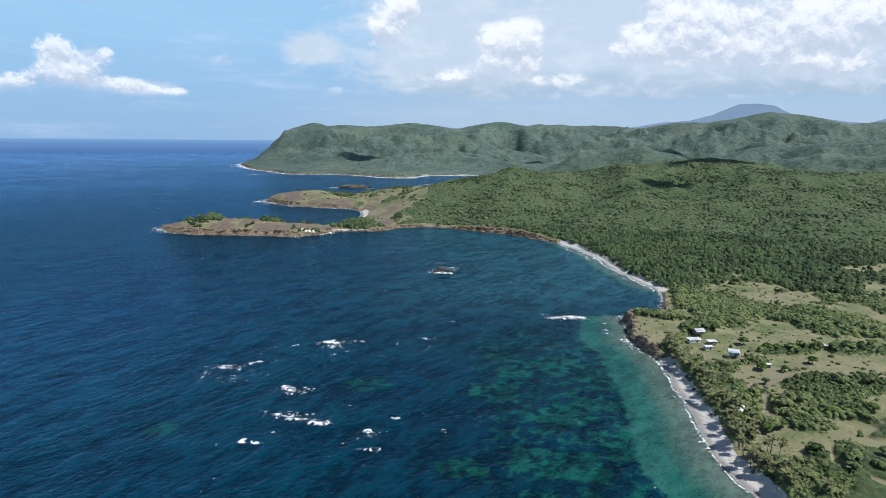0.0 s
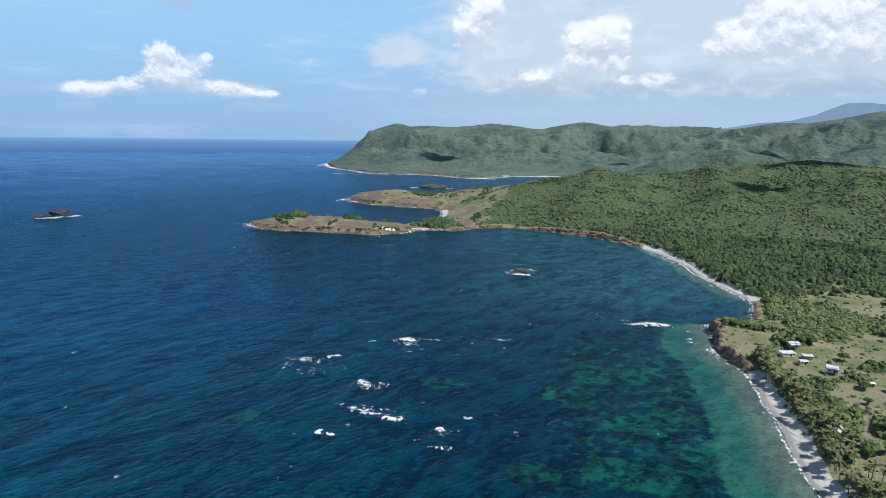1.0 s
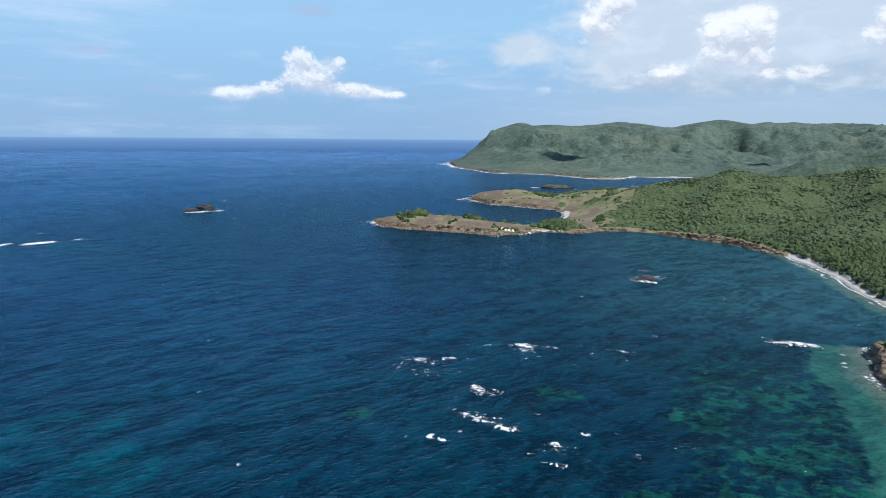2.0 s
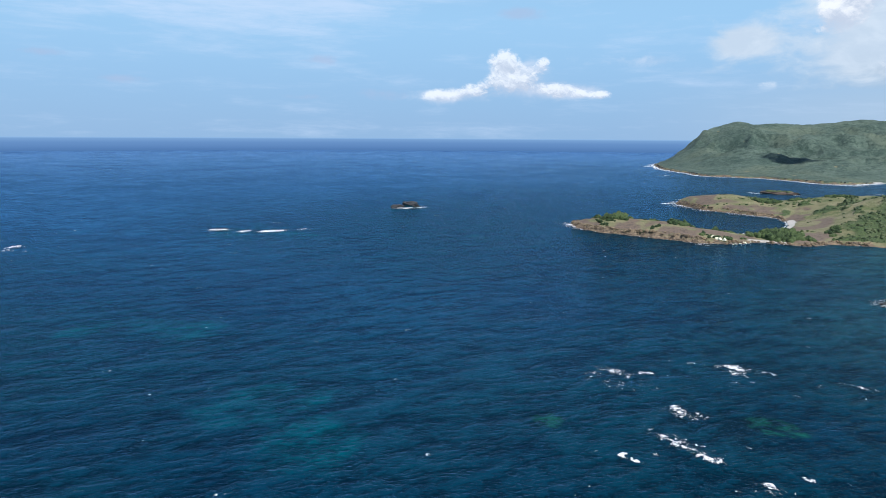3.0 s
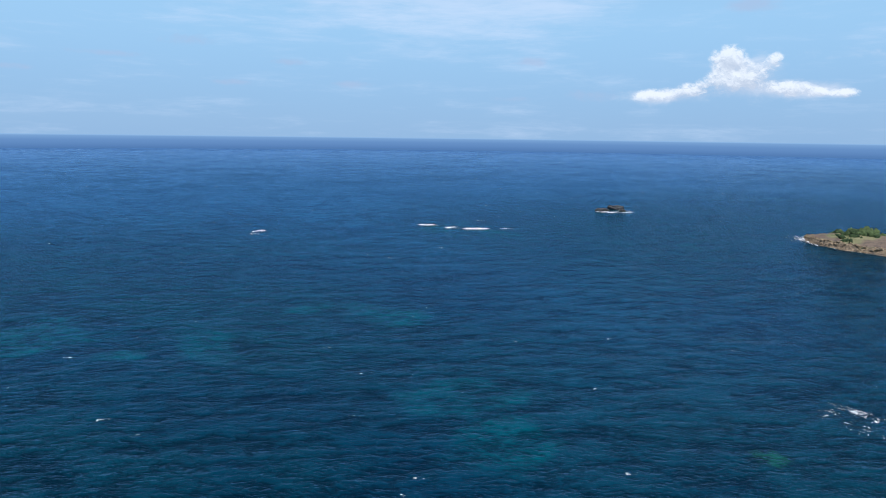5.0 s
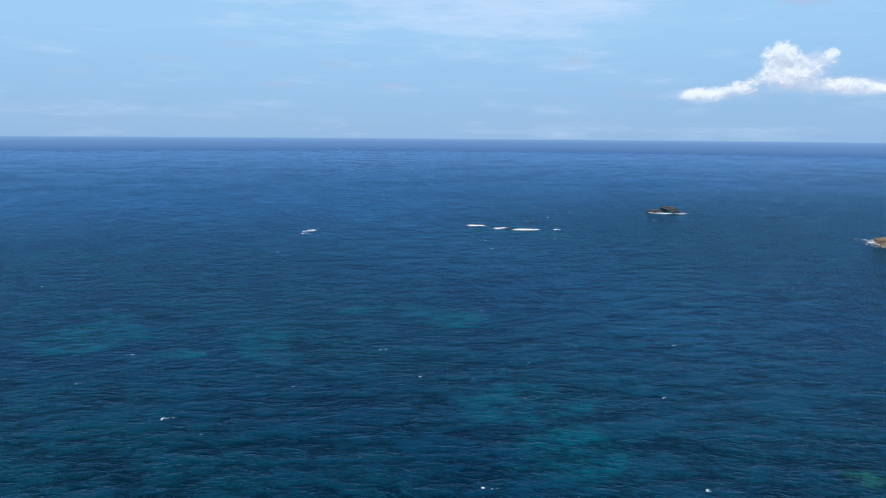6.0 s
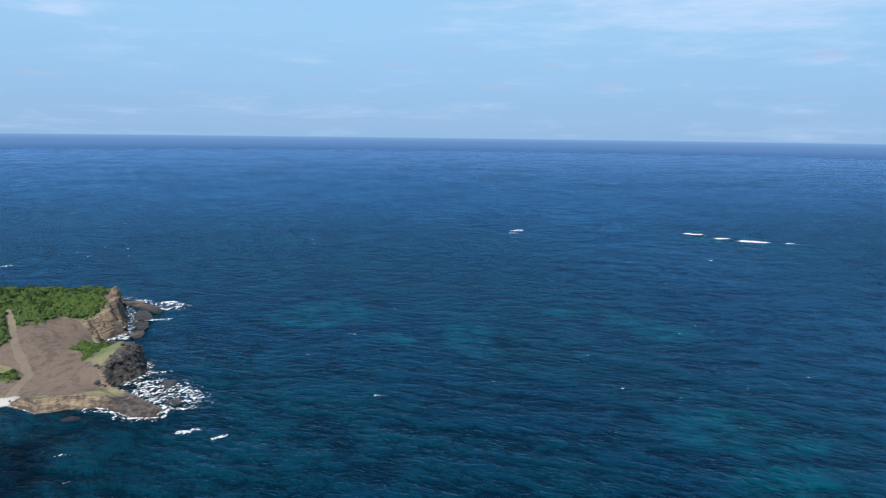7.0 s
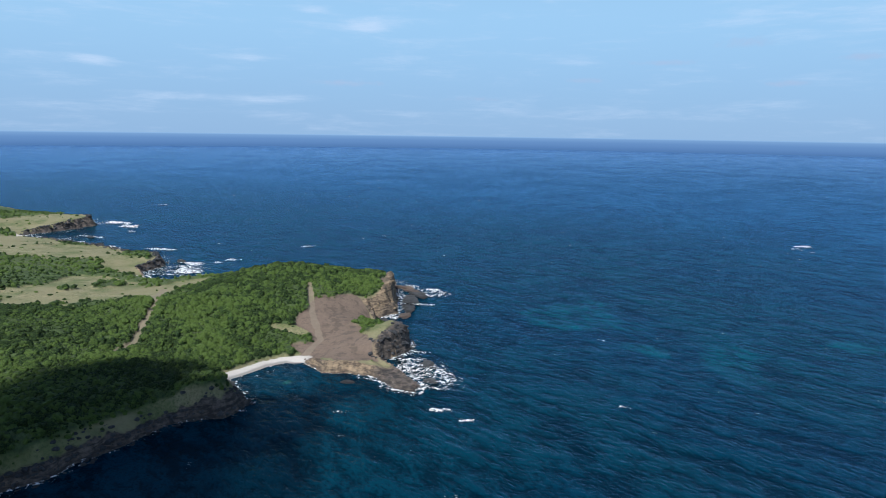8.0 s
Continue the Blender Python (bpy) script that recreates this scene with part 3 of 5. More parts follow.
PALE_SEA = [(-422, 32, 30, 26), (-373, 63, 14, 20), (-363, 206, 30, 24), (-226, 180, 14, 24), (-181, 160, 16, 20), (-374, 105, 30, 14), (-409, 638, 12, 12), (-398, 189, 14, 30), (-640, 500, 60, 40), (-660, 800, 40, 40)]


def water_material():
    m, n = material("sea_water")
    pos = n.add("ShaderNodeNewGeometry").outputs["Position"]
    shore, reef, pale, sandy, surf = (n.attr(k) for k in ("shore", "reef", "pale", "shelf", "surf"))
    ragged = n.noise(pos, 0.10, 5, 0.6)
    patches = n.noise(n.scaled(pos, (1, 1, 1)), 0.15, 5, 0.60, 0.4)
    drift = n.noise(pos, 0.006, 4)
    deep = n.mix(n.step(shore, 150.0, 800.0), (0.0011, 0.0200, 0.0350), (0.0078, 0.0480, 0.1180))
    # haze painted into the far water: colour pales with distance
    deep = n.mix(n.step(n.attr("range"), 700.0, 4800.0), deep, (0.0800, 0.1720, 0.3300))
    deep = n.mix(n.step(drift, 0.40, 0.68, 0.0, 0.35), deep, (0.0008, 0.0110, 0.0420))
    col = n.mix(n.math("MULTIPLY", pale, n.step(ragged, 0.30, 0.60, 0.25, 0.9)), deep, (0.001, 0.042, 0.062))
    col = n.mix(n.attr("bay"), col, (0.0130, 0.0560, 0.0720))
    green = n.step(n.math("ADD", patches, n.math("MULTIPLY", n.math("SUBTRACT", reef, 0.6), 0.20)), 0.47, 0.62)
    col = n.mix(n.math("MULTIPLY", reef, 0.75), col, (0.0012, 0.0120, 0.0180))
    col = n.mix(n.math("MULTIPLY", green, n.step(reef, 0.05, 0.6, 0.0, 0.8)), col, (0.006, 0.058, 0.044))
    edge = n.step(n.math("ADD", sandy, n.math("MULTIPLY", n.math("SUBTRACT", ragged, 0.5), 0.9)), 0.36, 0.58)
    col = n.mix(edge, col, n.mix(n.step(shore, 20, 2), n.mix(n.step(ragged, 0.35, 0.6), (0.012, 0.074, 0.062), (0.020, 0.090, 0.072)), (0.085, 0.125, 0.102)))
    lace = n.noise(pos, 0.30, 7, 0.72, 0.6)
    foam = n.step(n.math("ADD", n.math("MULTIPLY", surf, 0.66), n.math("MULTIPLY", n.math("SUBTRACT", lace, 0.5), 2.3)), 0.50, 0.64)
    run = n.scaled(pos, (1, 1, 1), radians(-148))
    cross = n.scaled(pos, (1, 1, 1), radians(-120))
    swell = n.noise(n.scaled(run, (0.032, 0.011, 0.02)), 1.0, 2, 0.5)
    roll = n.noise(n.scaled(run, (0.075, 0.030, 0.03)), 1.0, 2, 0.6)
    wave = n.noise(n.scaled(run, (0.22, 0.095, 0.05)), 1.0, 3, 0.62)
    chop = n.noise(n.scaled(cross, (0.55, 0.27, 0.1)), 1.0, 3, 0.65)
    ripple = n.noise(n.scaled(run, (1.3, 0.62, 0.4)), 1.0, 4, 0.68)
    streak = n.noise(n.scaled(run, (0.016, 0.0055, 0.01)), 1.0, 8, 0.74)
    tops = n.noise(n.scaled(run, (0.10, 0.050, 0.1)), 1.0, 6, 0.72)
    caps = n.step(n.math("ADD", tops, n.math("MULTIPLY", n.math("SUBTRACT", ripple, 0.5), 0.3)), 0.695, 0.720)
    foam = n.math("MAXIMUM", foam, n.math("MULTIPLY", caps, n.step(shore, 10, 60)))
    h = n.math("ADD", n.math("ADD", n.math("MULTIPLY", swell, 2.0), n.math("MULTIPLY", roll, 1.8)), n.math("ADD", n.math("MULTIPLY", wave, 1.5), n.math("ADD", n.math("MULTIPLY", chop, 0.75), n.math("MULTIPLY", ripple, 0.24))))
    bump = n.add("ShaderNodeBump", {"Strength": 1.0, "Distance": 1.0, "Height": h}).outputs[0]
    crest_light = n.math("ADD", n.math("ADD", n.math("MULTIPLY", swell, 0.06), n.math("MULTIPLY", roll, 0.26)), n.math("ADD", n.math("MULTIPLY", wave, 0.28), n.math("ADD", n.math("MULTIPLY", chop, 0.22), n.math("MULTIPLY", ripple, 0.18))))
    crest_light = n.math("ADD", crest_light, n.math("MULTIPLY", n.math("SUBTRACT", streak, 0.5), n.step(n.attr("range"), 500.0, 2000.0, 0.04, 0.12)))
    tone = n.step(crest_light, 0.435, 0.565)
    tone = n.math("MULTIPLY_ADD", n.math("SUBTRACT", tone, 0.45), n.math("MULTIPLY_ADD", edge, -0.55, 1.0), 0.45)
    # light on crests and shade in troughs multiplied into the water colour
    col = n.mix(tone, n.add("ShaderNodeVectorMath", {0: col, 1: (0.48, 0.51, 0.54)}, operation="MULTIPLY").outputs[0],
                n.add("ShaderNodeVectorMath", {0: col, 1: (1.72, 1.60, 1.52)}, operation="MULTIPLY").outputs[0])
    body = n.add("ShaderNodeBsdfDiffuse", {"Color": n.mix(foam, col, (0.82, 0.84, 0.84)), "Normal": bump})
    shine = n.add("ShaderNodeBsdfGlossy", {"Color": (0.43, 0.66, 0.90, 1), "Roughness": 0.16, "Normal": bump})
    part_lit = n.math("MULTIPLY", n.math("POWER", n.add("ShaderNodeFresnel", {"IOR": 1.33, "Normal": bump}).outputs[0], 1.35), n.math("MULTIPLY_ADD", foam, -0.75, 0.84))
    n.add("ShaderNodeOutputMaterial", {0: n.add("ShaderNodeMixShader", {0: part_lit, 1: body.outputs[0], 2: shine.outputs[0]}).outputs[0]})
    return m


def surf_body(x, y, off, c):
    """Strength of the surf, by the distance from the shore."""
    reach = np.hypot(x, y)
    # surf width grows with distance, fitted to the camera's view
    wide = np.clip(1.0 + 0.014 * reach, 2.4, 18.0) * (0.65 + 0.75 * (fbm(x, y, 30, 2, 21) + 0.35))
    calm = np.where((y > 730) & (x > -60) & (y < 900), 0.35, 1.0) * np.where((x > -330) & (x < -288) & (y < -84) & (y > -140), 0.4, 1.0)
    exposed = 1 + 2.0 * smooth(np.hypot(x + 475, y + 88), 70, 20) + 1.0 * smooth(np.hypot(x + 312, y + 58), 40, 18) + 1.5 * smooth(np.hypot(x + 480, y + 300), 55, 20) + 1.2 * smooth(x, -500, -560) * (y < -300)
    # surf on far shores widened further so that it shows from the camera
    exposed = exposed + 2.2 * smooth(reach, 900, 1500) * (x < -40) + 1.2 * smooth(np.hypot(x + 362, y - 805), 60, 20) + 1.2 * smooth(np.hypot(x + 330, y - 1185), 80, 30)
    return smooth(off, wide * calm * exposed, 0.0)


def build_water():
    yaws = np.concatenate([np.arange(-40, 140, 0.32), np.arange(140, 320, 2.0)])
    rings = np.concatenate([[0.5, 30, 60], 90 * np.exp(np.arange(0, math.log(4960 / 90), 0.0085)), [4960]])
    x, y = polar(yaws, rings)
    x, y = x.ravel(), y.ravel()
    d, c = coast_field(x, y)
    off = np.clip(-d, 0, 5000)
    reach = np.hypot(x, y)
    z = 0.35 * fbm(x, y * 0.5, 26, 3, 3) + 0.3 * fbm(x, y * 0.6, 9, 2, 4)
    z = z * smooth(off, 2, 30) * smooth(reach, 1500, 700)
    reef = spots(SHOALS, x, y, 0.3, 20) 
    reef = np.maximum(reef, 0.55 * smooth(x, -20, 40) * smooth(y, 480, 330) * smooth(reach, 60, 160))
    east = smooth(x, 20, 60) * smooth(y, 440, 400)
    cove = np.exp(-((x + 282) ** 2 + (y + 112) ** 2) / 16**2)
    north = smooth(x, 100, 140) * smooth(y, 460, 520) * 0.8
    shelf = np.maximum(east * smooth(off, 40, 18), np.maximum(cove * 0.36, north * smooth(off, 26, 8)))
    surf = surf_body(x, y, off, c) * smooth(reach, 1250, 1400)
    # range drives the painted haze and the wave streaks
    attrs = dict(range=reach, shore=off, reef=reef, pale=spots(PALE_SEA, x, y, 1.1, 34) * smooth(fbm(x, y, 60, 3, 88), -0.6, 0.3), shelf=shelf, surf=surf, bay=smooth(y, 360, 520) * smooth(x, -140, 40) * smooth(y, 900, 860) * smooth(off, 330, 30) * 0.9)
    faces = polar_faces(len(yaws), len(rings))
    faces = faces[(d[faces].min(1) < 12) | (reach[faces].min(1) < 80)]
    verts, faces, attrs = compact(np.stack([x, y, z], -1), faces, attrs)
    ob = new("water", mesh_of("water", verts, faces, attrs))
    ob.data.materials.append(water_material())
    return tagged(ob, "deep blue choppy sea with green shallows and white surf", "sea", kind="structure")


water = build_water()


def build_horizon():
    """Glowing band of far sea, haze painted in, between water's end and sky."""
    yaws = np.arange(0, 360, 3.0)
    # upright ring, top height fitted to the horizon in the camera's view
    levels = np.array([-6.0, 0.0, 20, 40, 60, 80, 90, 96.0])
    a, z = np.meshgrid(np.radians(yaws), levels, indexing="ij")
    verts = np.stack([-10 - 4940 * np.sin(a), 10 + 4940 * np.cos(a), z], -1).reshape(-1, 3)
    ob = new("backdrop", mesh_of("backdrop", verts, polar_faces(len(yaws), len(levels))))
    m, n = material("far_sea_haze")
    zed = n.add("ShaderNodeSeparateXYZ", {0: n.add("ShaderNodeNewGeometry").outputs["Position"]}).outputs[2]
    # haze painted as a glowing gradient from sea blue to sky colour
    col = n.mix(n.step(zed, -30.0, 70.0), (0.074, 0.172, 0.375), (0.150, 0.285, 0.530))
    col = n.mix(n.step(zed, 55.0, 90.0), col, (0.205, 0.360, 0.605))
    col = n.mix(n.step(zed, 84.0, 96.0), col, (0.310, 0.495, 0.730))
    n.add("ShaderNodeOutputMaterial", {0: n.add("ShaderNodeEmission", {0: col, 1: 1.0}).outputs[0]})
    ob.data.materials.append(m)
    return tagged(ob, "glowing backdrop ring painted as hazy distant sea below the sky", "horizon", kind="structure")


build_horizon()

MOUNTAIN = [(1007, 4488, 172, 500), (1300, 4412, 212, 500), (1474, 4357, 243, 500), (1642, 4297, 258, 500), (1769, 4246, 292, 500), (1870, 4200, 345, 500), (1919, 4181, 364, 500),
            (2000, 4150, 366, 500), (2096, 4095, 350, 500), (2184, 4049, 300, 500), (2320, 3972, 272, 500), (2449, 3894, 248, 500), (2545, 3832, 240, 500), (2607, 3790, 266, 500), (2900, 3600, 270, 500)]


def build_mountain():
    u, v = np.meshgrid(np.linspace(800, 2900, 160), np.linspace(-450, 350, 40), indexing="ij")
    line = np.array(MOUNTAIN)
    y = np.interp(u, line[:, 0], line[:, 1]) + v
    z = ridge(MOUNTAIN, u.ravel(), y.ravel()).reshape(u.shape) * (1 + 0.012 * fbm(u, y, 60, 3, 95)) + 8 * fbm(u, y, 160, 3, 96) * (np.abs(v) > 20) - 4
    i, j = np.meshgrid(np.arange(159), np.arange(39), indexing="ij")
    faces = np.stack([i * 40 + j, (i + 1) * 40 + j, (i + 1) * 40 + j + 1, i * 40 + j + 1], -1).reshape(-1, 4)
    ob = new("backdrop", mesh_of("distant_mountain", np.stack([u, y, z], -1).reshape(-1, 3), faces))
    m, n = material("distant_mountain")
    # blue haze put into a glowing colour, scene light has no effect
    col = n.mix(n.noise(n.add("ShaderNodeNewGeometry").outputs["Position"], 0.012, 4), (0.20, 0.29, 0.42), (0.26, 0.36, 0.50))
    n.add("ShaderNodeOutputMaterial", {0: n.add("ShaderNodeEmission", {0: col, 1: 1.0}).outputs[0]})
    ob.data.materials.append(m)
    return tagged(ob, "distant mountain with blue-grey haze painted into its glowing colour", "mountain", kind="structure")


build_mountain()

# ---- things: helpers ----


def part(name, bm, mat, parent, label=""):
    """Links a bmesh as one mesh object under a thing or a part."""
    me = bpy.data.meshes.new(name)
    bm.to_mesh(me)
    bm.free()
    return attach(name, me, mat, parent, label)


def attach(name, me, mat, parent, label=""):
    if mat and not me.materials:
        me.materials.append(mat)
    ob = new(name, me)
    ob.parent = parent
    if label:
        ob["label"] = label
    return ob


def base(name, m, label, category, group=""):
    ob = new(name)
    ob.matrix_basis = m
    return tagged(ob, label, category, group)


def ground_z(x, y):
    return float(height(np.array([float(x)]), np.array([float(y)]))[0])


def ball(level):
    bm = bmesh.new()
    bmesh.ops.create_icosphere(bm, subdivisions=level, radius=1.0)
    bm.verts.ensure_lookup_table()
    v = np.array([p.co[:] for p in bm.verts])
    f = np.array([[q.index for q in t.verts] for t in bm.faces])
    bm.free()
    return v, f


def blob_shape(level, seed, cut=-0.3, amount=0.32):
    """A lumpy crown without its underside: verts and faces."""
    v, f = ball(level)
    f = f[(v[f][:, :, 2].mean(1)) > cut]
    used = np.zeros(len(v), bool)
    used[f.ravel()] = True
    f = (np.cumsum(used) - 1)[f]
    v = v[used]
    k = [1 + amount * noise.noise(Vector(p) * 1.7 + Vector((seed * 7.1, 0, 3))) + 0.5 * amount * noise.noise(Vector(p) * 4.1 + Vector((0, seed * 3.7, 9))) for p in v]
    v = v * np.array(k)[:, None]
    v[:, 2] = np.where(v[:, 2] < -0.1, -0.25, v[:, 2])
    return v, f


def strew(name, shapes, xyz, radius, tall, rng, attrs=None):
    """Joins many copies of the shapes into one mesh."""
    vs, fs, total = [], [], 0
    pick = rng.integers(0, len(shapes), len(xyz))
    for k, (v, f) in enumerate(shapes):
        idx = np.nonzero(pick == k)[0]
        if not len(idx):
            continue
        a = rng.uniform(0, 6.283, len(idx))
        c, s = np.cos(a)[:, None], np.sin(a)[:, None]
        wide = rng.uniform(0.8, 1.2, (len(idx), 1))
        x = (v[:, 0] * c - v[:, 1] * s) * radius[idx, None] * wide
        y = (v[:, 0] * s + v[:, 1] * c) * radius[idx, None]
        z = v[None, :, 2] * (radius[idx] * tall[idx])[:, None]
        p = np.stack([x, y, z], -1) + xyz[idx, None, :]
        vs.append(p.reshape(-1, 3))
        fs.append((f[None] + (np.arange(len(idx)) * len(v))[:, None, None]).reshape(-1, 3) + total)
        total += len(idx) * len(v)
    return mesh_of(name, np.concatenate(vs), np.concatenate(fs))


def foliage(name, dark, mid, light, grain=1.2, bump=0.9):
    m, n = material(name)
    geo = n.add("ShaderNodeNewGeometry")
    pos, rnd = geo.outputs["Position"], geo.outputs["Random Per Island"]
    leaf = n.noise(pos, grain, 5, 0.7)
    tone = n.mix(n.step(rnd, 0.0, 0.75), dark, mid)
    drift = n.math("ADD", n.noise(pos, 0.012, 4, 0.6), n.math("MULTIPLY", n.math("SUBTRACT", n.noise(pos, 0.05, 4), 0.5), 0.9))
    tone = n.mix(n.step(drift, 0.54, 0.42, 0.0, 0.85), tone, tuple(c * 0.75 for c in dark))
    tone = n.mix(n.step(n.math("ADD", n.math("MULTIPLY", rnd, 0.35), drift), 0.56, 0.74, 0.0, 0.9), tone, light)
    col = n.mix(n.step(leaf, 0.44, 0.66, 0.0, 0.8), tone, light)
    col = n.mix(n.step(leaf, 0.47, 0.33, 0.0, 0.75), col, tuple(c * 0.45 for c in dark))
    nrm = n.add("ShaderNodeBump", {"Strength": bump, "Distance": 1.2, "Height": leaf}).outputs[0]
    finish(n, base_color=col, roughness=0.75, normal=nrm, specular_ior_level=0.2)
    return m


def stone_material(name, dark, light, grain=0.35, wet=True):
    m, n = material(name)
    pos = n.add("ShaderNodeNewGeometry").outputs["Position"]
    v, big = n.noise(pos, grain * 3, 6, 0.7), n.noise(n.scaled(pos, (0.3, 0.3, 1.4)), grain, 4, 0.6)
    col = n.mix(n.step(n.math("ADD", n.math("MULTIPLY", v, 0.5), n.math("MULTIPLY", big, 0.5)), 0.38, 0.64), dark, light)
    z = n.add("ShaderNodeSeparateXYZ", {0: pos}).outputs[2]
    if wet:
        col = n.mix(n.step(z, 1.4, 0.3, 0, 0.75), col, tuple(c * 0.5 for c in dark))
    nrm = n.add("ShaderNodeBump", {"Strength": 0.9, "Distance": 0.7, "Height": n.math("ADD", v, big)}).outputs[0]
    finish(n, base_color=col, roughness=0.85, normal=nrm)
    return m


def rock_shape(level, seed):
    """An angular rock with flattened facets."""
    v, f = ball(level)
    r = random.Random(seed)
    for _ in range(9):
        d = np.array([r.gauss(0, 1) for _ in range(3)])
        d /= np.linalg.norm(d)
        k = v @ d
        v = v - np.outer(np.clip(k - r.uniform(0.55, 0.85), 0, None), d)
    v = v * np.array([1 + 0.18 * noise.noise(Vector(p) * 2.6 + Vector((seed, 1, 2))) for p in v])[:, None]
    return v, f


# ---- scrub and woods ----
rng = np.random.default_rng(7)
NEAR_BLOBS = [blob_shape(2, k, -0.12, 0.75) for k in range(8)]
FAR_BLOBS = [blob_shape(2, 20 + k, -0.15, 0.6) for k in range(6)]
TUFTS = [blob_shape(1, 60 + k, -0.2, 0.7) for k in range(8)]
leaf_west = foliage("scrub_leaves", (0.011, 0.031, 0.008), (0.032, 0.068, 0.014), (0.088, 0.138, 0.028), 1.9)
leaf_valley = foliage("valley_leaves", (0.034, 0.064, 0.020), (0.092, 0.140, 0.042), (0.186, 0.222, 0.082))
leaf_forest = foliage("forest_leaves", (0.014, 0.034, 0.014), (0.036, 0.066, 0.024), (0.080, 0.115, 0.042), 0.9)
leaf_hill = foliage("hill_leaves", (0.022, 0.048, 0.020), (0.064, 0.102, 0.040), (0.128, 0.154, 0.074), 0.8)


def sow(name, label, shapes, mat, yaw, reach, count, size, keep=0.5, tall=(0.75, 1.1), where=None, category="bushes"):
    a = np.radians(rng.uniform(*yaw, count))
    r = np.sqrt(rng.uniform(reach[0] ** 2, reach[1] ** 2, count))
    x, y = -10 - np.sin(a) * r, 10 + np.cos(a) * r
    if where is not None:
        ok = where(x, y)
        x, y = x[ok], y[ok]
    field = coast_field(x, y)
    ok = field[0] > 3
    x, y, field = x[ok], y[ok], (field[0][ok], field[1][ok])
    z = height(x, y, field)
    wood, bare, sand, stony, track = cover_masks(x, y, field, z)
    ok = wood > keep + rng.uniform(-0.2, 0.2, len(x)) - 0.55 * (rng.random(len(x)) < 0.06) * (bare + sand + stony + track < 0.2)
    z = z + canopy(x, y, wood)
    x, y, z = x[ok], y[ok], z[ok]
    radius = size[0] + (size[1] - size[0]) * rng.random(len(x)) ** 1.6
    radius = radius * (1 + 0.35 * fbm(x, y, 30, 2, 70))
    me = strew(name, shapes, np.stack([x, y, z - 0.1 * radius], -1), radius, rng.uniform(*tall, len(x)), rng)
    me.materials.append(mat)
    return tagged(new(name, me), label, category, kind="stuff")


sow("scrub", "dense green coastal scrub covering the headland", TUFTS, leaf_west, (84, 140), (180, 430), 46000, (0.4, 1.5), where=lambda x, y: (x < -150) & (y < -60))
sow("thicket", "broad rounded green crowns of the headland thicket", NEAR_BLOBS, leaf_west, (84, 140), (180, 470), 24000, (0.7, 2.3), keep=0.85, tall=(0.6, 1.0), where=lambda x, y: (x < -150) & (y < -60) & (fbm(x, y, 45, 3, 140) > -0.25), category="bushes")
sow("scrub", "green scrub in clumps between dry coastal fields", TUFTS, leaf_west, (100, 140), (420, 1000), 24000, (0.9, 2.4), where=lambda x, y: (x < -150) & (y < -60))
sow("scrub", "green thicket and bushes on the valley pasture", TUFTS, leaf_valley, (-39, -10), (190, 420), 22000, (0.4, 1.5), where=lambda x, y: x > 100)
sow("scrub", "mixed green bushes behind the coastal pasture", TUFTS, leaf_valley, (-39, -8), (400, 560), 22000, (0.7, 1.9), where=lambda x, y: x > 100)
sow("woodland", "dark green woodland on the valley floor", NEAR_BLOBS, leaf_forest, (-39, -5), (530, 800), 13000, (1.1, 2.8), tall=(0.8, 1.4), where=lambda x, y: x > 60, category="trees")
sow("hillside_scrub", "green dry woodland covering the hillside", TUFTS, leaf_hill, (-39, 8), (760, 1500), 42000, (0.8, 3.4), tall=(0.5, 1.0), where=lambda x, y: x > -110, category="trees")
sow("islet_scrub", "low green bushes on the rocky peninsula", TUFTS, leaf_forest, (3, 26), (740, 900), 26000, (1.9, 4.0), tall=(0.9, 1.5), where=lambda x, y: x < -60, category="bushes")
sow("islet_scrub", "green bushes on the neck of the far peninsula", TUFTS, leaf_forest, (3, 16), (1100, 1250), 12000, (1.6, 3.4), where=lambda x, y: x < -60, category="bushes")

# ---- rocks ----
basalt = stone_material("dark_basalt", (0.020, 0.021, 0.022), (0.066, 0.067, 0.068))
ochre = stone_material("ochre_rock", (0.100, 0.070, 0.045), (0.340, 0.250, 0.150), 0.3)
brown = stone_material("brown_rock", (0.060, 0.045, 0.036), (0.190, 0.140, 0.105), 0.3)
ROCKS = [rock_shape(4, k) for k in range(6)]
SMALL_ROCKS = [rock_shape(2, 30 + k) for k in range(6)]
STONES = [rock_shape(1, 50 + k) for k in range(6)]


def rock(x, y, sx, sy, sz, rot, seed, mat, label, z=None, group="", category="rock", name="rock"):
    v, f = ROCKS[seed % len(ROCKS)]
    v = v.copy()
    v = v + 0.16 * np.array([noise.noise_vector(Vector(p) * 2.3 + Vector((seed * 1.9, 0, 0))) + 0.6 * noise.noise_vector(Vector(p) * 6.0 + Vector((0, seed * 2.9, 0))) for p in v])
    v = np.stack([v[:, 0] * sx, v[:, 1] * sy, np.clip(v[:, 2], -0.6, 0.72 + 0.05 * np.sin(v[:, 0] * 7)) * sz], -1)
    me = mesh_of(name, v, f, smooth_shade=False)
    me.materials.append(mat)
    ob = new(name, me)
    ob.matrix_basis = pose(x, y, ground_z(x, y) if z is None else z, 0, 0, rot)
    return tagged(ob, label, category, group)


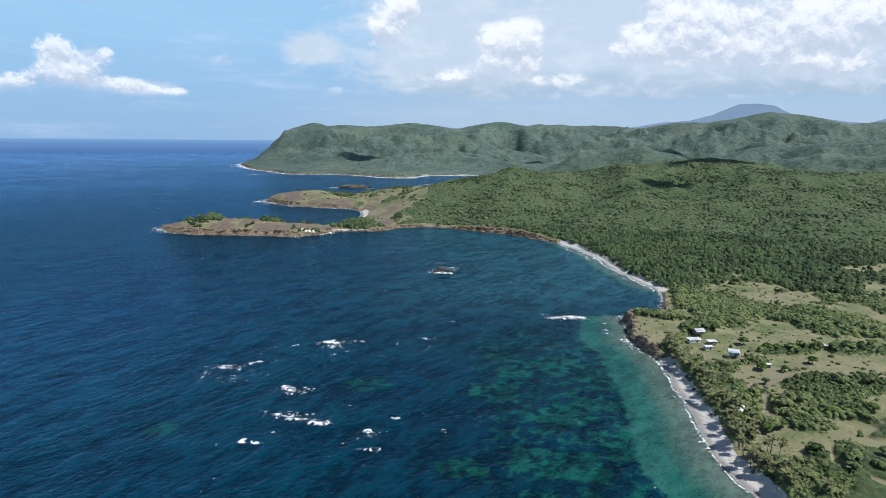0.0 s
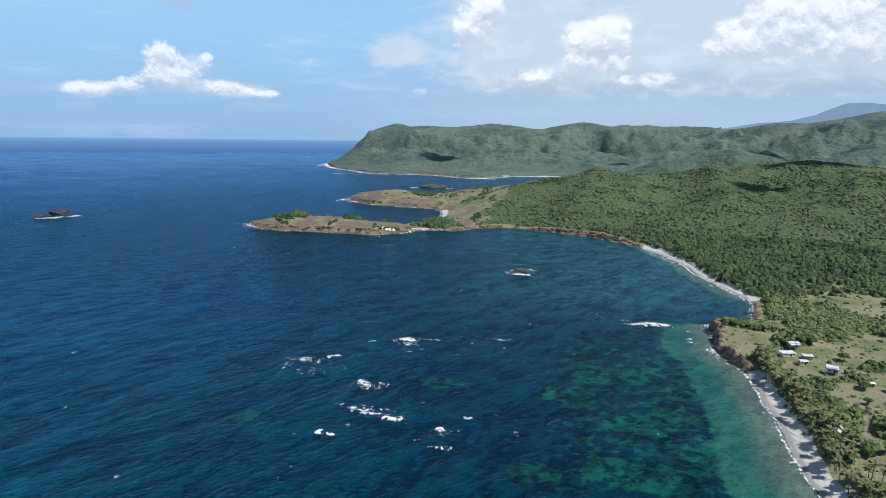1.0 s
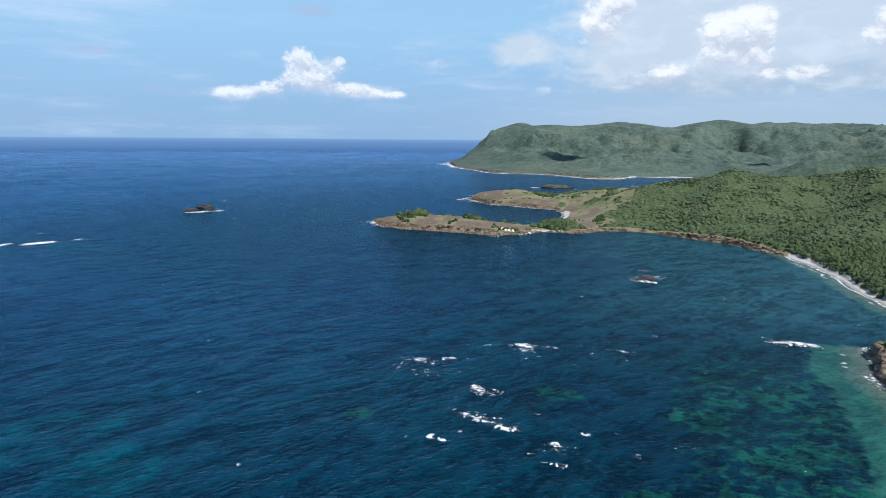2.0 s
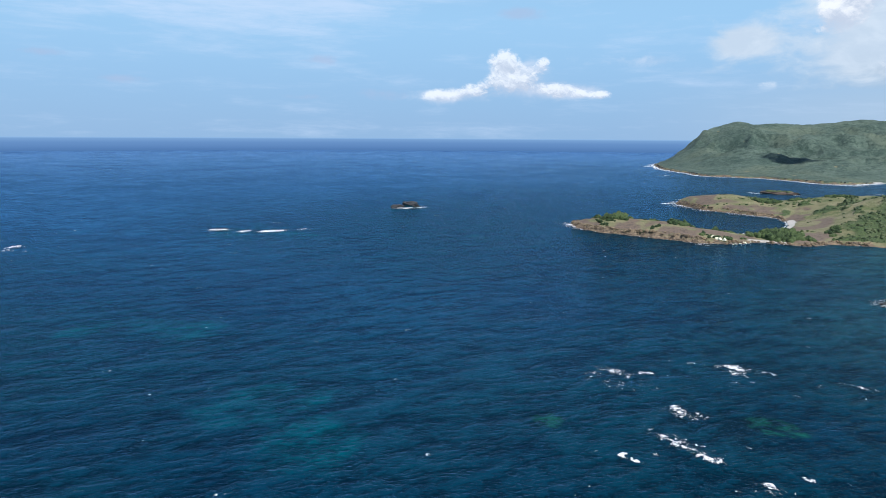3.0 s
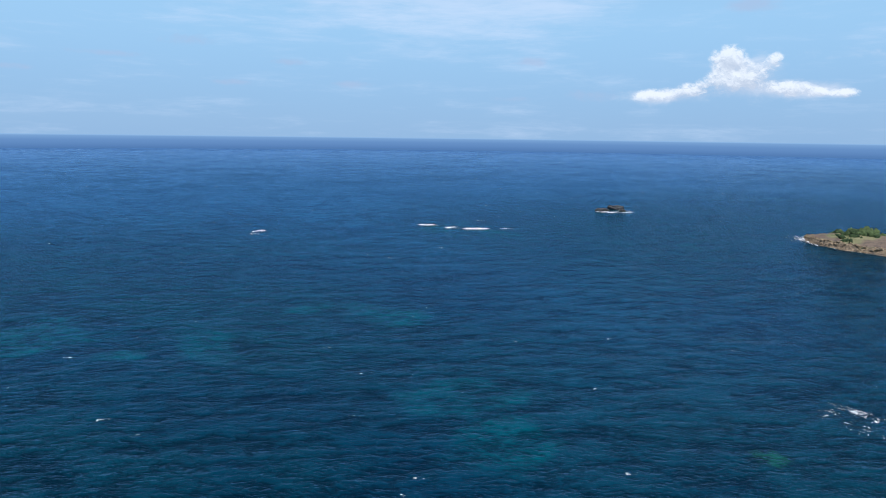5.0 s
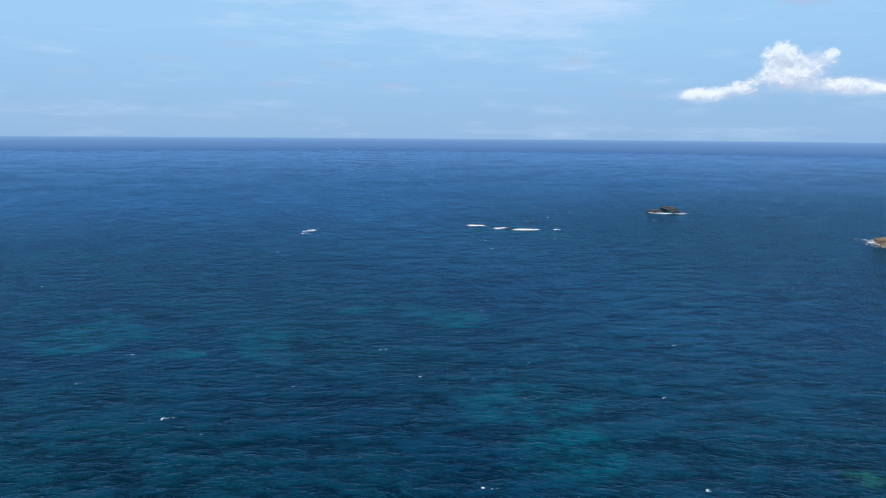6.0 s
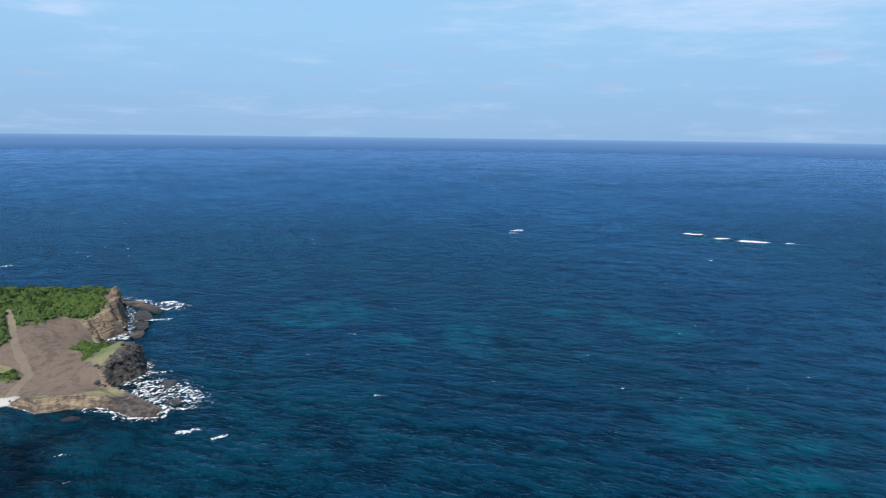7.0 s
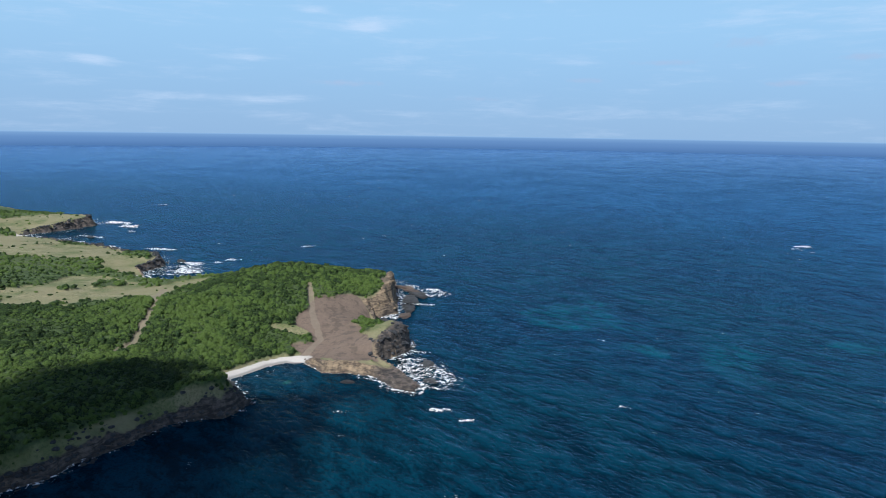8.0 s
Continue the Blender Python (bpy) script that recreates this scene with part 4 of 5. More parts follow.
SEA_ROCKS = [(-1, 560, 9, 6, 5.6, 10, 0), (-683, 815, 12, 9, 6, 50, 1), (-688, 853, 15, 8, 8.5, 50, 2), (-662, 838, 6, 5, 4.5, 40, 3), (84, 412, 3, 2, 1.4, 0, 4),
             (-319, -51, 5.5, 3.5, 3.2, 70, 5), (-299, -46, 4.2, 2.4, 2.0, 60, 0), (-750, -720, 16, 6, 5, 20, 0), (-770, -742, 12, 5, 4, 20, 2), (-612, -486, 7, 3, 2.0, 60, 3), (-576, -446, 6, 3, 3.0, 60, 4),
             (-520, -318, 6, 4, 2.5, 60, 1), (-694, 484, 8, 3, 1.6, 60, 3)]
for x, y, sx, sy, sz, rot, seed in SEA_ROCKS:
    rock(x, y, sx, sy, sz, rot, seed, basalt, "dark wave-washed rock standing in white surf", 0.1, "rocks in the sea")
SHELF = [(-420, -86, 12, 5, 2.0, 10, 0), (-440, -88, 14, 7, 2.2, 20, 2), (-458, -88, 12, 6, 1.8, 30, 4), (-466, -94, 8, 6, 1.6, 60, 1), (-474, -102, 9, 5, 2.0, 70, 3), (-402, -84, 8, 4, 1.6, 0, 5),
         (-386, -92, 7, 4, 1.8, 30, 2), (-520, -183, 14, 5, 1.6, 70, 1), (-290, -84, 4, 2, 0.9, 80, 0)]
for x, y, sx, sy, sz, rot, seed in SHELF:
    rock(x, y, sx, sy, sz, rot, seed, brown if seed % 2 else basalt, "flat dark rock shelf at the foot of the cliff", 0.0, "rock shelves under the cliff", name="rock_shelf")


def islet():
    ob = rock(-216, 1512, 42, 11, 8, 3, 2, brown, "low rocky islet with bushes on top", -0.2, category="islet", name="islet")
    pts = np.stack([rng.uniform(-24, 22, 40), rng.uniform(-5, 5, 40), rng.uniform(5.2, 6.0, 40)], -1)
    me = strew("bushes", FAR_BLOBS, pts, rng.uniform(2.0, 3.6, 40), rng.uniform(0.6, 1.0, 40), rng)
    attach("bushes", me, leaf_hill, ob, "dark green bushes")
    return ob


islet()


def boulders(name, label, rows, count, size, mat, inner, seed, shapes=SMALL_ROCKS):
    """Broken rock along a stretch of cliffed coast."""
    g = np.random.default_rng(seed)
    line = np.array(rows, float)
    seg = np.hypot(*(line[1:, :2] - line[:-1, :2]).T)
    at = np.concatenate([[0], np.cumsum(seg)])
    s = g.uniform(0, at[-1], count)
    x, y, c = (np.interp(s, at, line[:, k]) for k in range(3))
    x, y = x + g.normal(0, 3.2, count) * (0.6 + 0.08 * c), y + g.normal(0, 3.2, count) * (0.6 + 0.08 * c)
    field = coast_field(x, y)
    ok = (field[0] > -3.0) & (field[0] < inner) & (field[1] > 1.0)
    x, y, field = x[ok], y[ok], (field[0][ok], field[1][ok])
    z = np.maximum(height(x, y, field), -0.3)
    r = size[0] + (size[1] - size[0]) * g.random(len(x)) ** 3
    me = strew(name, shapes, np.stack([x, y, z - 0.1 * r], -1), r, g.uniform(0.5, 0.9, len(x)), g)
    me.polygons.foreach_set("use_smooth", np.zeros(len(me.polygons), bool))
    me.materials.append(mat)
    return tagged(new(name, me), label, "boulders", kind="stuff")


boulders("boulders", "dark broken basalt along the shaded shore", BAY_SOUTH[4:] + HEADLAND_NEAR[:12], 1600, (0.3, 1.6), basalt, 9, 11)
boulders("boulders", "brown broken rock below the bare headland", HEADLAND_NEAR[14:], 260, (0.2, 0.9), brown, 6, 12)
boulders("boulders", "dark rugged blocks of the rocky knob", HEADLAND_POINT[:7], 900, (0.3, 1.6), basalt, 10, 13)
boulders("boulders", "ochre blocks of the layered cliff", HEADLAND_POINT[6:12], 420, (0.25, 1.3), ochre, 9, 14)
boulders("boulders", "dark blocks of the low coastal cliffs", COVE_BACK[1:16], 1300, (0.8, 2.4), basalt, 6, 15, STONES)
boulders("boulders", "dark red-brown rocks of the small cape", BAY[12:23], 800, (0.3, 1.3), brown, 7, 16)
boulders("boulders", "pale ochre rocks along the peninsula shore", SPIT[3:12] + SPIT[20:] + ISLE_FRONT, 2600, (0.9, 3.0), ochre, 8, 17, STONES)
boulders("boulders", "ochre rocks at the foot of the green hill", BAY[:6], 900, (0.9, 2.8), ochre, 8, 18, STONES)
boulders("boulders", "dark rocks along the far cape", CAPE[:12], 400, (1.2, 4.0), basalt, 14, 19, STONES)


# ---- breaking waves ----
def foam_material():
    m, n = material("white_foam")
    pos = n.add("ShaderNodeNewGeometry").outputs["Position"]
    body = n.attr("body")
    lace = n.noise(pos, 0.50, 6, 0.68, 0.8)
    cut = n.step(n.math("ADD", n.math("MULTIPLY", body, 0.62), n.math("MULTIPLY", n.math("SUBTRACT", lace, 0.5), 3.0)), 0.38, 0.80)
    p = n.add("ShaderNodeBsdfPrincipled", {"Base Color": (0.84, 0.86, 0.86, 1), "Roughness": 0.8})
    clear = n.add("ShaderNodeBsdfTransparent")
    n.add("ShaderNodeOutputMaterial", {0: n.add("ShaderNodeMixShader", {0: cut, 1: clear.outputs[0], 2: p.outputs[0]}).outputs[0]})
    return m


foam_mat = foam_material()


def breaker(x, y, length, width, rot, body, seed, label="white foam of a wave breaking over a reef"):
    nu, nv = 30, 14
    u, v = np.meshgrid(np.linspace(-1, 1, nu), np.linspace(-1, 1, nv), indexing="ij")
    lx, ly = u * length * 0.62, v * width * 0.75 + 0.18 * width * np.sin(u * 2.1 + seed)
    e = fbm(lx + seed * 31.0, ly + seed * 17.0, max(2.0, width * 0.7), 3, seed)
    inside = np.clip(1.05 - np.hypot(u, v) + 0.55 * e, 0, 1)
    z = 0.35 + 0.5 * smooth(inside, 0.1, 0.8) + 0.35 * fbm(lx, ly, 2.5, 2, seed + 5)
    i, j = np.meshgrid(np.arange(nu - 1), np.arange(nv - 1), indexing="ij")
    faces = np.stack([i * nv + j, (i + 1) * nv + j, (i + 1) * nv + j + 1, i * nv + j + 1], -1).reshape(-1, 4)
    verts = np.stack([lx, ly, z], -1).reshape(-1, 3)
    val = (smooth(inside, 0.05, 0.75) * body).ravel()
    faces = faces[val[faces].max(1) > 0.02]
    verts, faces, attrs = compact(verts, faces, dict(body=val))
    me = mesh_of("breaking_wave", verts, faces, attrs)
    me.materials.append(foam_mat)
    ob = new("breaking_wave", me)
    ob.matrix_basis = pose(x, y, 0, 0, 0, rot)
    return tagged(ob, label, "wave", "breaking waves")


BREAKERS_BAY = [(-65, 351, 16, 6, 0, 1.0), (-62, 343, 12, 4, 0, 0.7), (-47, 354, 12, 4, 0, 0.55), (-51, 336, 4, 1.6, 10, 0.9), (-112, 311, 10, 5, 10, 0.8), (-98, 317, 8, 3, 20, 1.0), (-105, 307, 12, 5, 0, 0.55),
                (-108, 292, 24, 7, 0, 0.42), (-72, 281, 9, 7, 0, 1.2), (-66, 278, 14, 6, 0, 0.45), (-60, 250, 30, 5, -18, 0.75), (-50, 246, 14, 4, -10, 0.95), (-77, 228, 5, 3, 20, 1.1), (-72, 227, 6, 2, 0, 0.8),
                (-28, 238, 8, 3, 10, 0.95)]
BREAKERS_BAY += [(-18, 251, 3.5, 2.5, 30, 1.0), (3, 239, 6, 2.5, 30, 0.8), (-25, 223, 11, 2.4, 0, 0.8), (-9, 360, 14, 4, -10, 0.6), (86, 411, 26, 8, 5, 0.95), (98, 413, 6, 3, 0, 0.9), (0, 553, 24, 6, 5, 1.0),
                 (2, 572, 18, 6, 5, 0.8), (-2, 600, 14, 5, 0, 0.6), (10, 575, 18, 4, 0, 0.7), (106, 385, 4, 2, 0, 0.9), (104, 374, 5, 2, 10, 0.9), (-30, 330, 8, 2, 0, 0.4), (-23, 350, 10, 5, 0, 0.35)]
BREAKERS_BAY += [(-84, 345, 5, 1.6, 10, 0.8), (-58, 330, 6, 2, 0, 0.5), (-120, 300, 8, 3, 0, 0.6), (-90, 300, 10, 4, 10, 0.35), (-40, 262, 7, 2, -20, 0.5), (-66, 236, 6, 2, 10, 0.6), (-15, 230, 4, 1.5, 0, 0.8), (-36, 228, 4, 1.6, 0, 0.7),
                 (10, 400, 6, 1.6, 0, 0.5), (72, 420, 5, 2, 0, 0.7), (110, 400, 5, 2, 30, 0.8)]
BREAKERS_SEA = [(-693, 482, 34, 14, 54, 1.2), (-659, 492, 24, 16, 54, 1.2), (-634, 513, 48, 15, 54, 1.2), (-613, 547, 18, 8, 54, 0.9), (-752, 275, 20, 18, 80, 1.0), (-735, 262, 12, 9, 80, 0.8), (-672, 806, 36, 12, 50, 0.9),
                (-670, 846, 24, 10, 50, 0.8), (-664, 812, 46, 20, 50, 0.9), (-648, 832, 36, 16, 50, 0.8), (-690, 560, 30, 6, 54, 0.4), (-288, 43, 6, 2.5, 90, 0.6), (-268, -36, 11, 4.5, 120, 1.1), (-261, -24, 9, 3, 110, 0.9), (-258, -76, 7, 3, 100, 0.6), (-237, -69, 5, 1.2, 120, 0.6)]
BREAKERS_CAPE = [(-300, -38, 9, 5, 110, 0.95), (-309, -43, 14, 6, 100, 0.8), (-312, -56, 13, 6, 90, 0.9), (-291, -43, 12, 4, 100, 0.8), (-303, -53, 14, 7, 60, 0.85), (-324, -62, 12, 6, 80, 0.9), (-335, -60, 16, 5, 80, 0.8),
                 (-470, -80, 22, 10, 80, 1.0), (-455, -80, 22, 6, 100, 0.8), (-430, -79, 22, 5, 100, 0.7), (-480, -95, 20, 10, 70, 0.8), (-396, -88, 16, 6, 40, 0.8), (-522, -178, 22, 9, 80, 0.95)]
BREAKERS_CAPE += [(-306, -50, 40, 24, 60, 0.62), (-318, -58, 26, 14, 40, 0.6), (-464, -80, 44, 16, 90, 0.62), (-484, -300, 50, 26, 60, 0.6), (-500, -292, 40, 20, 60, 0.55)]
BREAKERS_WEST = [(-713, -530, 70, 16, 70, 1.0), (-689, -500, 34, 14, 80, 0.95), (-656, -472, 14, 8, 80, 0.8), (-568, -372, 30, 10, 90, 1.0), (-526, -287, 12, 8, 90, 0.9), (-540, -279, 14, 8, 90, 0.9), (-620, -241, 14, 12, 90, 0.7),
                 (-903, -602, 30, 14, 90, 0.7), (-615, -489, 36, 12, 80, 0.9), (-578, -470, 34, 12, 70, 1.0), (-568, -425, 22, 10, 80, 0.9), (-745, -700, 60, 14, 40, 0.9), (-487, -292, 30, 16, 60, 1.0), (-514, -305, 40, 14, 70, 1.0),
                 (-497, -300, 26, 12, 50, 0.8), (-476, -272, 16, 7, 80, 0.9)]
BREAKERS_NORTH = [(-362, 800, 26, 12, 60, 1.1), (-352, 785, 24, 8, 120, 0.9), (-264, 900, 22, 6, 5, 0.8), (-330, 1255, 60, 16, 0, 0.9), (-340, 1170, 40, 14, 60, 1.0), (-262, 1497, 40, 14, 0, 0.9), (-180, 1495, 40, 10, 0, 0.8),
                  (-175, 742, 18, 5, 0, 0.6), (-850, 2560, 60, 30, 50, 1.0), (-880, 2660, 70, 20, 20, 0.9), (-600, 1990, 60, 14, 0, 0.7), (-40, 1640, 60, 12, 0, 0.7), (60, 2020, 60, 14, 0, 0.7), (-110, 1885, 80, 14, 10, 0.9)]
BREAKERS_BAY = [(x - 2, y + 4 if y < 380 else y, *rest) for x, y, *rest in BREAKERS_BAY]
BREAKERS_BAY = [(x, y, 1.1 * a, 1.2 * b, *rest) for x, y, a, b, *rest in BREAKERS_BAY]
BREAKERS_BAY += [(-66, 354, 24, 9, 0, 0.42), (-114, 314, 26, 9, 8, 0.42), (-62, 256, 32, 8, -18, 0.42), (-72, 284, 20, 8, 0, 0.45), (1, 562, 36, 22, 5, 0.56), (88, 412, 32, 11, 5, 0.5), (-28, 238, 14, 4, 10, 0.4)]
for k, row in enumerate(BREAKERS_BAY + BREAKERS_SEA + BREAKERS_CAPE + BREAKERS_WEST + BREAKERS_NORTH):
    breaker(*row, k + 1)



def surf_ribbon(rows, label, seed):
    """Swash and broken lines of foam along a stretch of the shore."""
    line = np.array(rows, float)[:, :2]
    seg = np.hypot(*(line[1:] - line[:-1]).T)
    at = np.concatenate([[0], np.cumsum(seg)])
    s = np.arange(0, at[-1], 1.2)
    px, py = np.interp(s, at, line[:, 0]), np.interp(s, at, line[:, 1])
    tx, ty = np.gradient(px), np.gradient(py)
    k = np.ones(15) / 15
    tx, ty = (np.convolve(np.pad(t, 7, mode="edge"), k, "valid") for t in (tx, ty))
    size = np.hypot(tx, ty) + 1e-9
    across = np.concatenate([np.arange(-7, 8, 0.8), np.arange(8, 27, 2.0)])
    x, y = px[:, None] + (ty / size)[:, None] * across, py[:, None] - (tx / size)[:, None] * across
    probe = coast_field(x[:, -1], y[:, -1])[0]
    if np.median(probe) > 0:
        x, y = 2 * px[:, None] - x, 2 * py[:, None] - y
    d, c = coast_field(x, y)
    off = -d
    reach = np.hypot(x, y)
    drift = fbm(x, y, 26, 3, seed)
    fine = np.clip(reach / 300, 0.8, 2.4)
    beach = smooth(c, 1.4, 0.6)
    swash = np.exp(-((off - (1.4 + 1.6 * drift) * fine) / (0.75 * fine)) ** 2)
    outer = np.exp(-((off - (5.4 + 2.6 * drift) * fine) / (0.8 * fine)) ** 2) * smooth(fbm(x, y, 34, 3, seed + 3), -0.05, 0.25)
    quiet = np.where((x < -255) & (x > -330) & (y > -145) & (y < -80), 0.25, 1.0)
    veil = 0.42 * smooth(off, 5.5 * fine, 0.5) * smooth(fbm(x, y, 18, 2, seed + 5), -0.3, 0.3)
    body = beach * quiet * np.maximum(np.maximum(swash, 0.9 * outer), veil) + (1 - beach) * surf_body(x, y, off, c) * (0.62 + 0.5 * drift)
    body = body * smooth(off, -2.5, -0.5)
    z = 0.30 + 0.14 * smooth(body, 0.2, 0.8) + np.clip(-off, 0, 2.5) * 0.13
    n, m = x.shape
    i, j = np.meshgrid(np.arange(n - 1), np.arange(m - 1), indexing="ij")
    faces = np.stack([i * m + j, (i + 1) * m + j, (i + 1) * m + j + 1, i * m + j + 1], -1).reshape(-1, 4)
    val = body.ravel()
    faces = faces[val[faces].max(1) > 0.04]
    verts, faces, attrs = compact(np.stack([x, y, z], -1).reshape(-1, 3), faces, dict(body=val))
    me = mesh_of("surf", verts, faces, attrs)
    me.materials.append(foam_mat)
    return tagged(new("surf", me), label, "surf", kind="stuff")


surf_ribbon(BAY_SOUTH[4:] + HEADLAND_NEAR, "white surf washing round the dark headland rocks", 301)
surf_ribbon(HEADLAND_POINT + COVE_BACK[:17], "white surf breaking on the exposed rocky point", 302)
surf_ribbon(SPIT + ISLE_FRONT, "white surf along the shore of the peninsula", 303)
surf_ribbon(BAY + BAY_SOUTH[:2], "thin broken lines of surf along the sandy beach", 304)

# ---- palms along the beach ----
bark = plain("palm_bark", (0.16, 0.13, 0.10), 0.9, 0.25, 4.0, 0.5)
frond_mat = foliage("palm_fronds", (0.034, 0.056, 0.020), (0.074, 0.100, 0.036), (0.190, 0.190, 0.085), 2.0, 0.3)


def frond_mesh(length, seed):
    """A drooping feathered palm leaf."""
    r = random.Random(seed)
    bm = bmesh.new()
    n = 9
    spine = []
    for k in range(n + 1):
        t = k / n
        spine.append(Vector((length * (t - 0.18 * t * t), 0, length * (0.34 * t - 0.72 * t * t))))
    for side in (-1, 1):
        for k in range(1, n + 1):
            t = k / n
            wide = length * 0.26 * math.sin(math.pi * min(1, 0.15 + t * 0.85)) * r.uniform(0.8, 1.15)
            a, b = spine[k - 1], spine[k]
            tip = b + Vector((0.10 * length, side * wide, -0.45 * wide))
            bm.faces.new([bm.verts.new(p) for p in (a, b, tip + Vector((0.02 * length, 0, 0)), tip - Vector((0.09 * length, 0, 0)))])
    me = bpy.data.meshes.new("frond")
    bm.to_mesh(me)
    bm.free()
    me.materials.append(frond_mat)
    return me


FRONDS = [frond_mesh(3.0, k) for k in range(4)]


def tube(points, radii, sides=8):
    bm = bmesh.new()
    rings = []
    for p, r in zip(points, radii):
        rings.append([bm.verts.new(Vector(p) + Vector((math.cos(6.2832 * k / sides) * r, math.sin(6.2832 * k / sides) * r, 0))) for k in range(sides)])
    for a, b in zip(rings, rings[1:]):
        for k in range(sides):
            bm.faces.new((a[k], a[(k + 1) % sides], b[(k + 1) % sides], b[k]))
    bm.faces.new(rings[0][::-1])
    bm.faces.new(rings[-1])
    return bm


def palm(seed, tall):
    r = random.Random(seed)
    lean = Vector((r.uniform(-1.4, 1.4), r.uniform(-1.4, 1.4), 0))
    ob = base("palm_tree", Matrix.Identity(4), "coconut palm with a slender leaning trunk behind the beach", "palm tree", "palms along the beach")
    pts = [lean * (k / 6) ** 1.6 + Vector((0, 0, tall * k / 6 - 0.4)) for k in range(7)]
    part("trunk", tube(pts, [0.24, 0.19, 0.16, 0.15, 0.14, 0.13, 0.16]), bark, ob)
    for k in range(15):
        f = attach("frond", FRONDS[k % 4], None, ob)
        f.matrix_basis = Matrix.Translation(pts[-1]) @ pose(0, 0, 0, 0, r.uniform(-38, 22) if k > 4 else r.uniform(-55, -25), k * 137.5 + r.uniform(-14, 14))
    return ob


PALMS = [palm(k, h) for k, h in enumerate((6.2, 7.5, 8.6, 5.2))]
rp = random.Random(5)
BEACH_TOP = np.array([(117, 190), (113, 207), (113, 223), (116, 242), (119, 264), (122, 286), (124, 312), (124, 330), (126, 345)], float)
for k in range(76):
    t = (k + rp.random()) / 76 * (len(BEACH_TOP) - 1)
    i = min(int(t), len(BEACH_TOP) - 2)
    px_, py_ = BEACH_TOP[i] + (BEACH_TOP[i + 1] - BEACH_TOP[i]) * (t - i)
    px_ += rp.uniform(1.0, 5.0) if rp.random() < 0.6 else rp.uniform(4, 12)
    m = pose(px_, py_, ground_z(px_, py_), 0, 0, rp.uniform(0, 360)) @ Matrix.Diagonal((*[rp.uniform(0.8, 1.1)] * 3, 1))
    if k < 4:
        PALMS[k].matrix_basis = m
    else:
        copy_thing(PALMS[k % 4], m)

# ---- single trees ----
wood_mat = plain("tree_bark", (0.12, 0.095, 0.07), 0.9, 0.25, 3.0, 0.5)


def tree(seed, tall, spread, label, mat):
    r = random.Random(100 + seed)
    g = np.random.default_rng(100 + seed)
    ob = base("tree", Matrix.Identity(4), label, "tree", "trees on the pasture")
    bend = Vector((r.uniform(-0.5, 0.5), r.uniform(-0.5, 0.5), 0))
    fork = tall * 0.45
    part("trunk", tube([bend * (k / 4) ** 2 + Vector((0, 0, fork * k / 4 - 0.3)) for k in range(5)], [0.32, 0.25, 0.21, 0.19, 0.15]), wood_mat, ob)
    for k in range(4):
        a = k * 1.57 + r.uniform(-0.4, 0.4)
        out = Vector((math.cos(a), math.sin(a), 0)) * spread * 0.5
        p0 = bend + Vector((0, 0, fork - 0.4))
        part("limb", tube([p0 + out * t + Vector((0, 0, tall * 0.34 * t)) for t in (0, 0.4, 0.75, 1.0)], [0.14, 0.10, 0.07, 0.04], 6), wood_mat, ob)
    n = 26
    a, q = g.uniform(0, 6.283, n), np.sqrt(g.random(n))
    pts = np.stack([np.cos(a) * q * spread * 0.72, np.sin(a) * q * spread * 0.72, tall * (0.55 + 0.36 * (1 - q * q) + g.uniform(-0.06, 0.06, n))], -1)
    me = strew("crown", FAR_BLOBS, pts, g.uniform(0.26, 0.44, n) * spread, g.uniform(0.6, 0.9, n), g)
    attach("crown", me, mat, ob)
    return ob


TREES = [tree(0, 5.0, 3.4, "broad green tree with a rounded crown on the pasture", leaf_valley), tree(1, 6.5, 3.6, "tall dark green tree beside the pasture", leaf_valley),
         tree(2, 4.0, 3.0, "low spreading green tree on dry grass", leaf_west), tree(3, 7.5, 3.2, "tall dense dark green tree above the bushes", leaf_valley)]
TREE_SPOTS = [(135, 240, 0), (139, 241, 2), (132, 238, 2), (141, 219, 2), (203, 281, 3), (206, 285, 3), (200, 279, 1), (191, 309, 2), (188, 281, 0), (176, 279, 1), (170, 272, 0), (155, 263, 1), (149, 258, 0),
              (160, 262, 0), (152, 246, 2), (142, 270, 1), (137, 268, 0), (145, 273, 2), (192, 331, 0), (198, 332, 1), (206, 330, 0), (185, 332, 2), (214, 330, 1), (222, 329, 0), (230, 330, 1), (238, 332, 0)]
TREE_SPOTS += [(162, 302, 2), (163, 305, 2), (172, 300, 2), (155, 285, 2), (165, 250, 2), (175, 246, 0), (182, 250, 2), (150, 212, 0), (146, 206, 1), (156, 206, 0), (135, 200, 2), (128, 203, 0), (163, 214, 1),
               (159, 365, 0), (154, 368, 2), (163, 362, 2), (148, 360, 2), (180, 333, 2), (170, 340, 2), (243, 370, 0), (252, 364, 0), (258, 360, 1), (127, 262, 0), (131, 263, 2), (126, 252, 2), (133, 246, 0)]
used_trees = set()
for x, y, k in TREE_SPOTS:
    m = pose(x, y, ground_z(x, y), 0, 0, rp.uniform(0, 360)) @ Matrix.Diagonal((*[rp.uniform(0.75, 1.1)] * 3, 1))
    if k not in used_trees:
        used_trees.add(k)
        TREES[k].matrix_basis = m
    else:
        copy_thing(TREES[k], m)

# ---- huts ----
white_sheet = plain("white_roof_sheet", (0.88, 0.88, 0.88), 0.55, 0.06, 1.5)
blue_wall = plain("pale_blue_wall", (0.36, 0.42, 0.50), 0.8, 0.12, 1.0)
plank_wall = plain("grey_plank_wall", (0.26, 0.22, 0.18), 0.85, 0.2, 2.0)
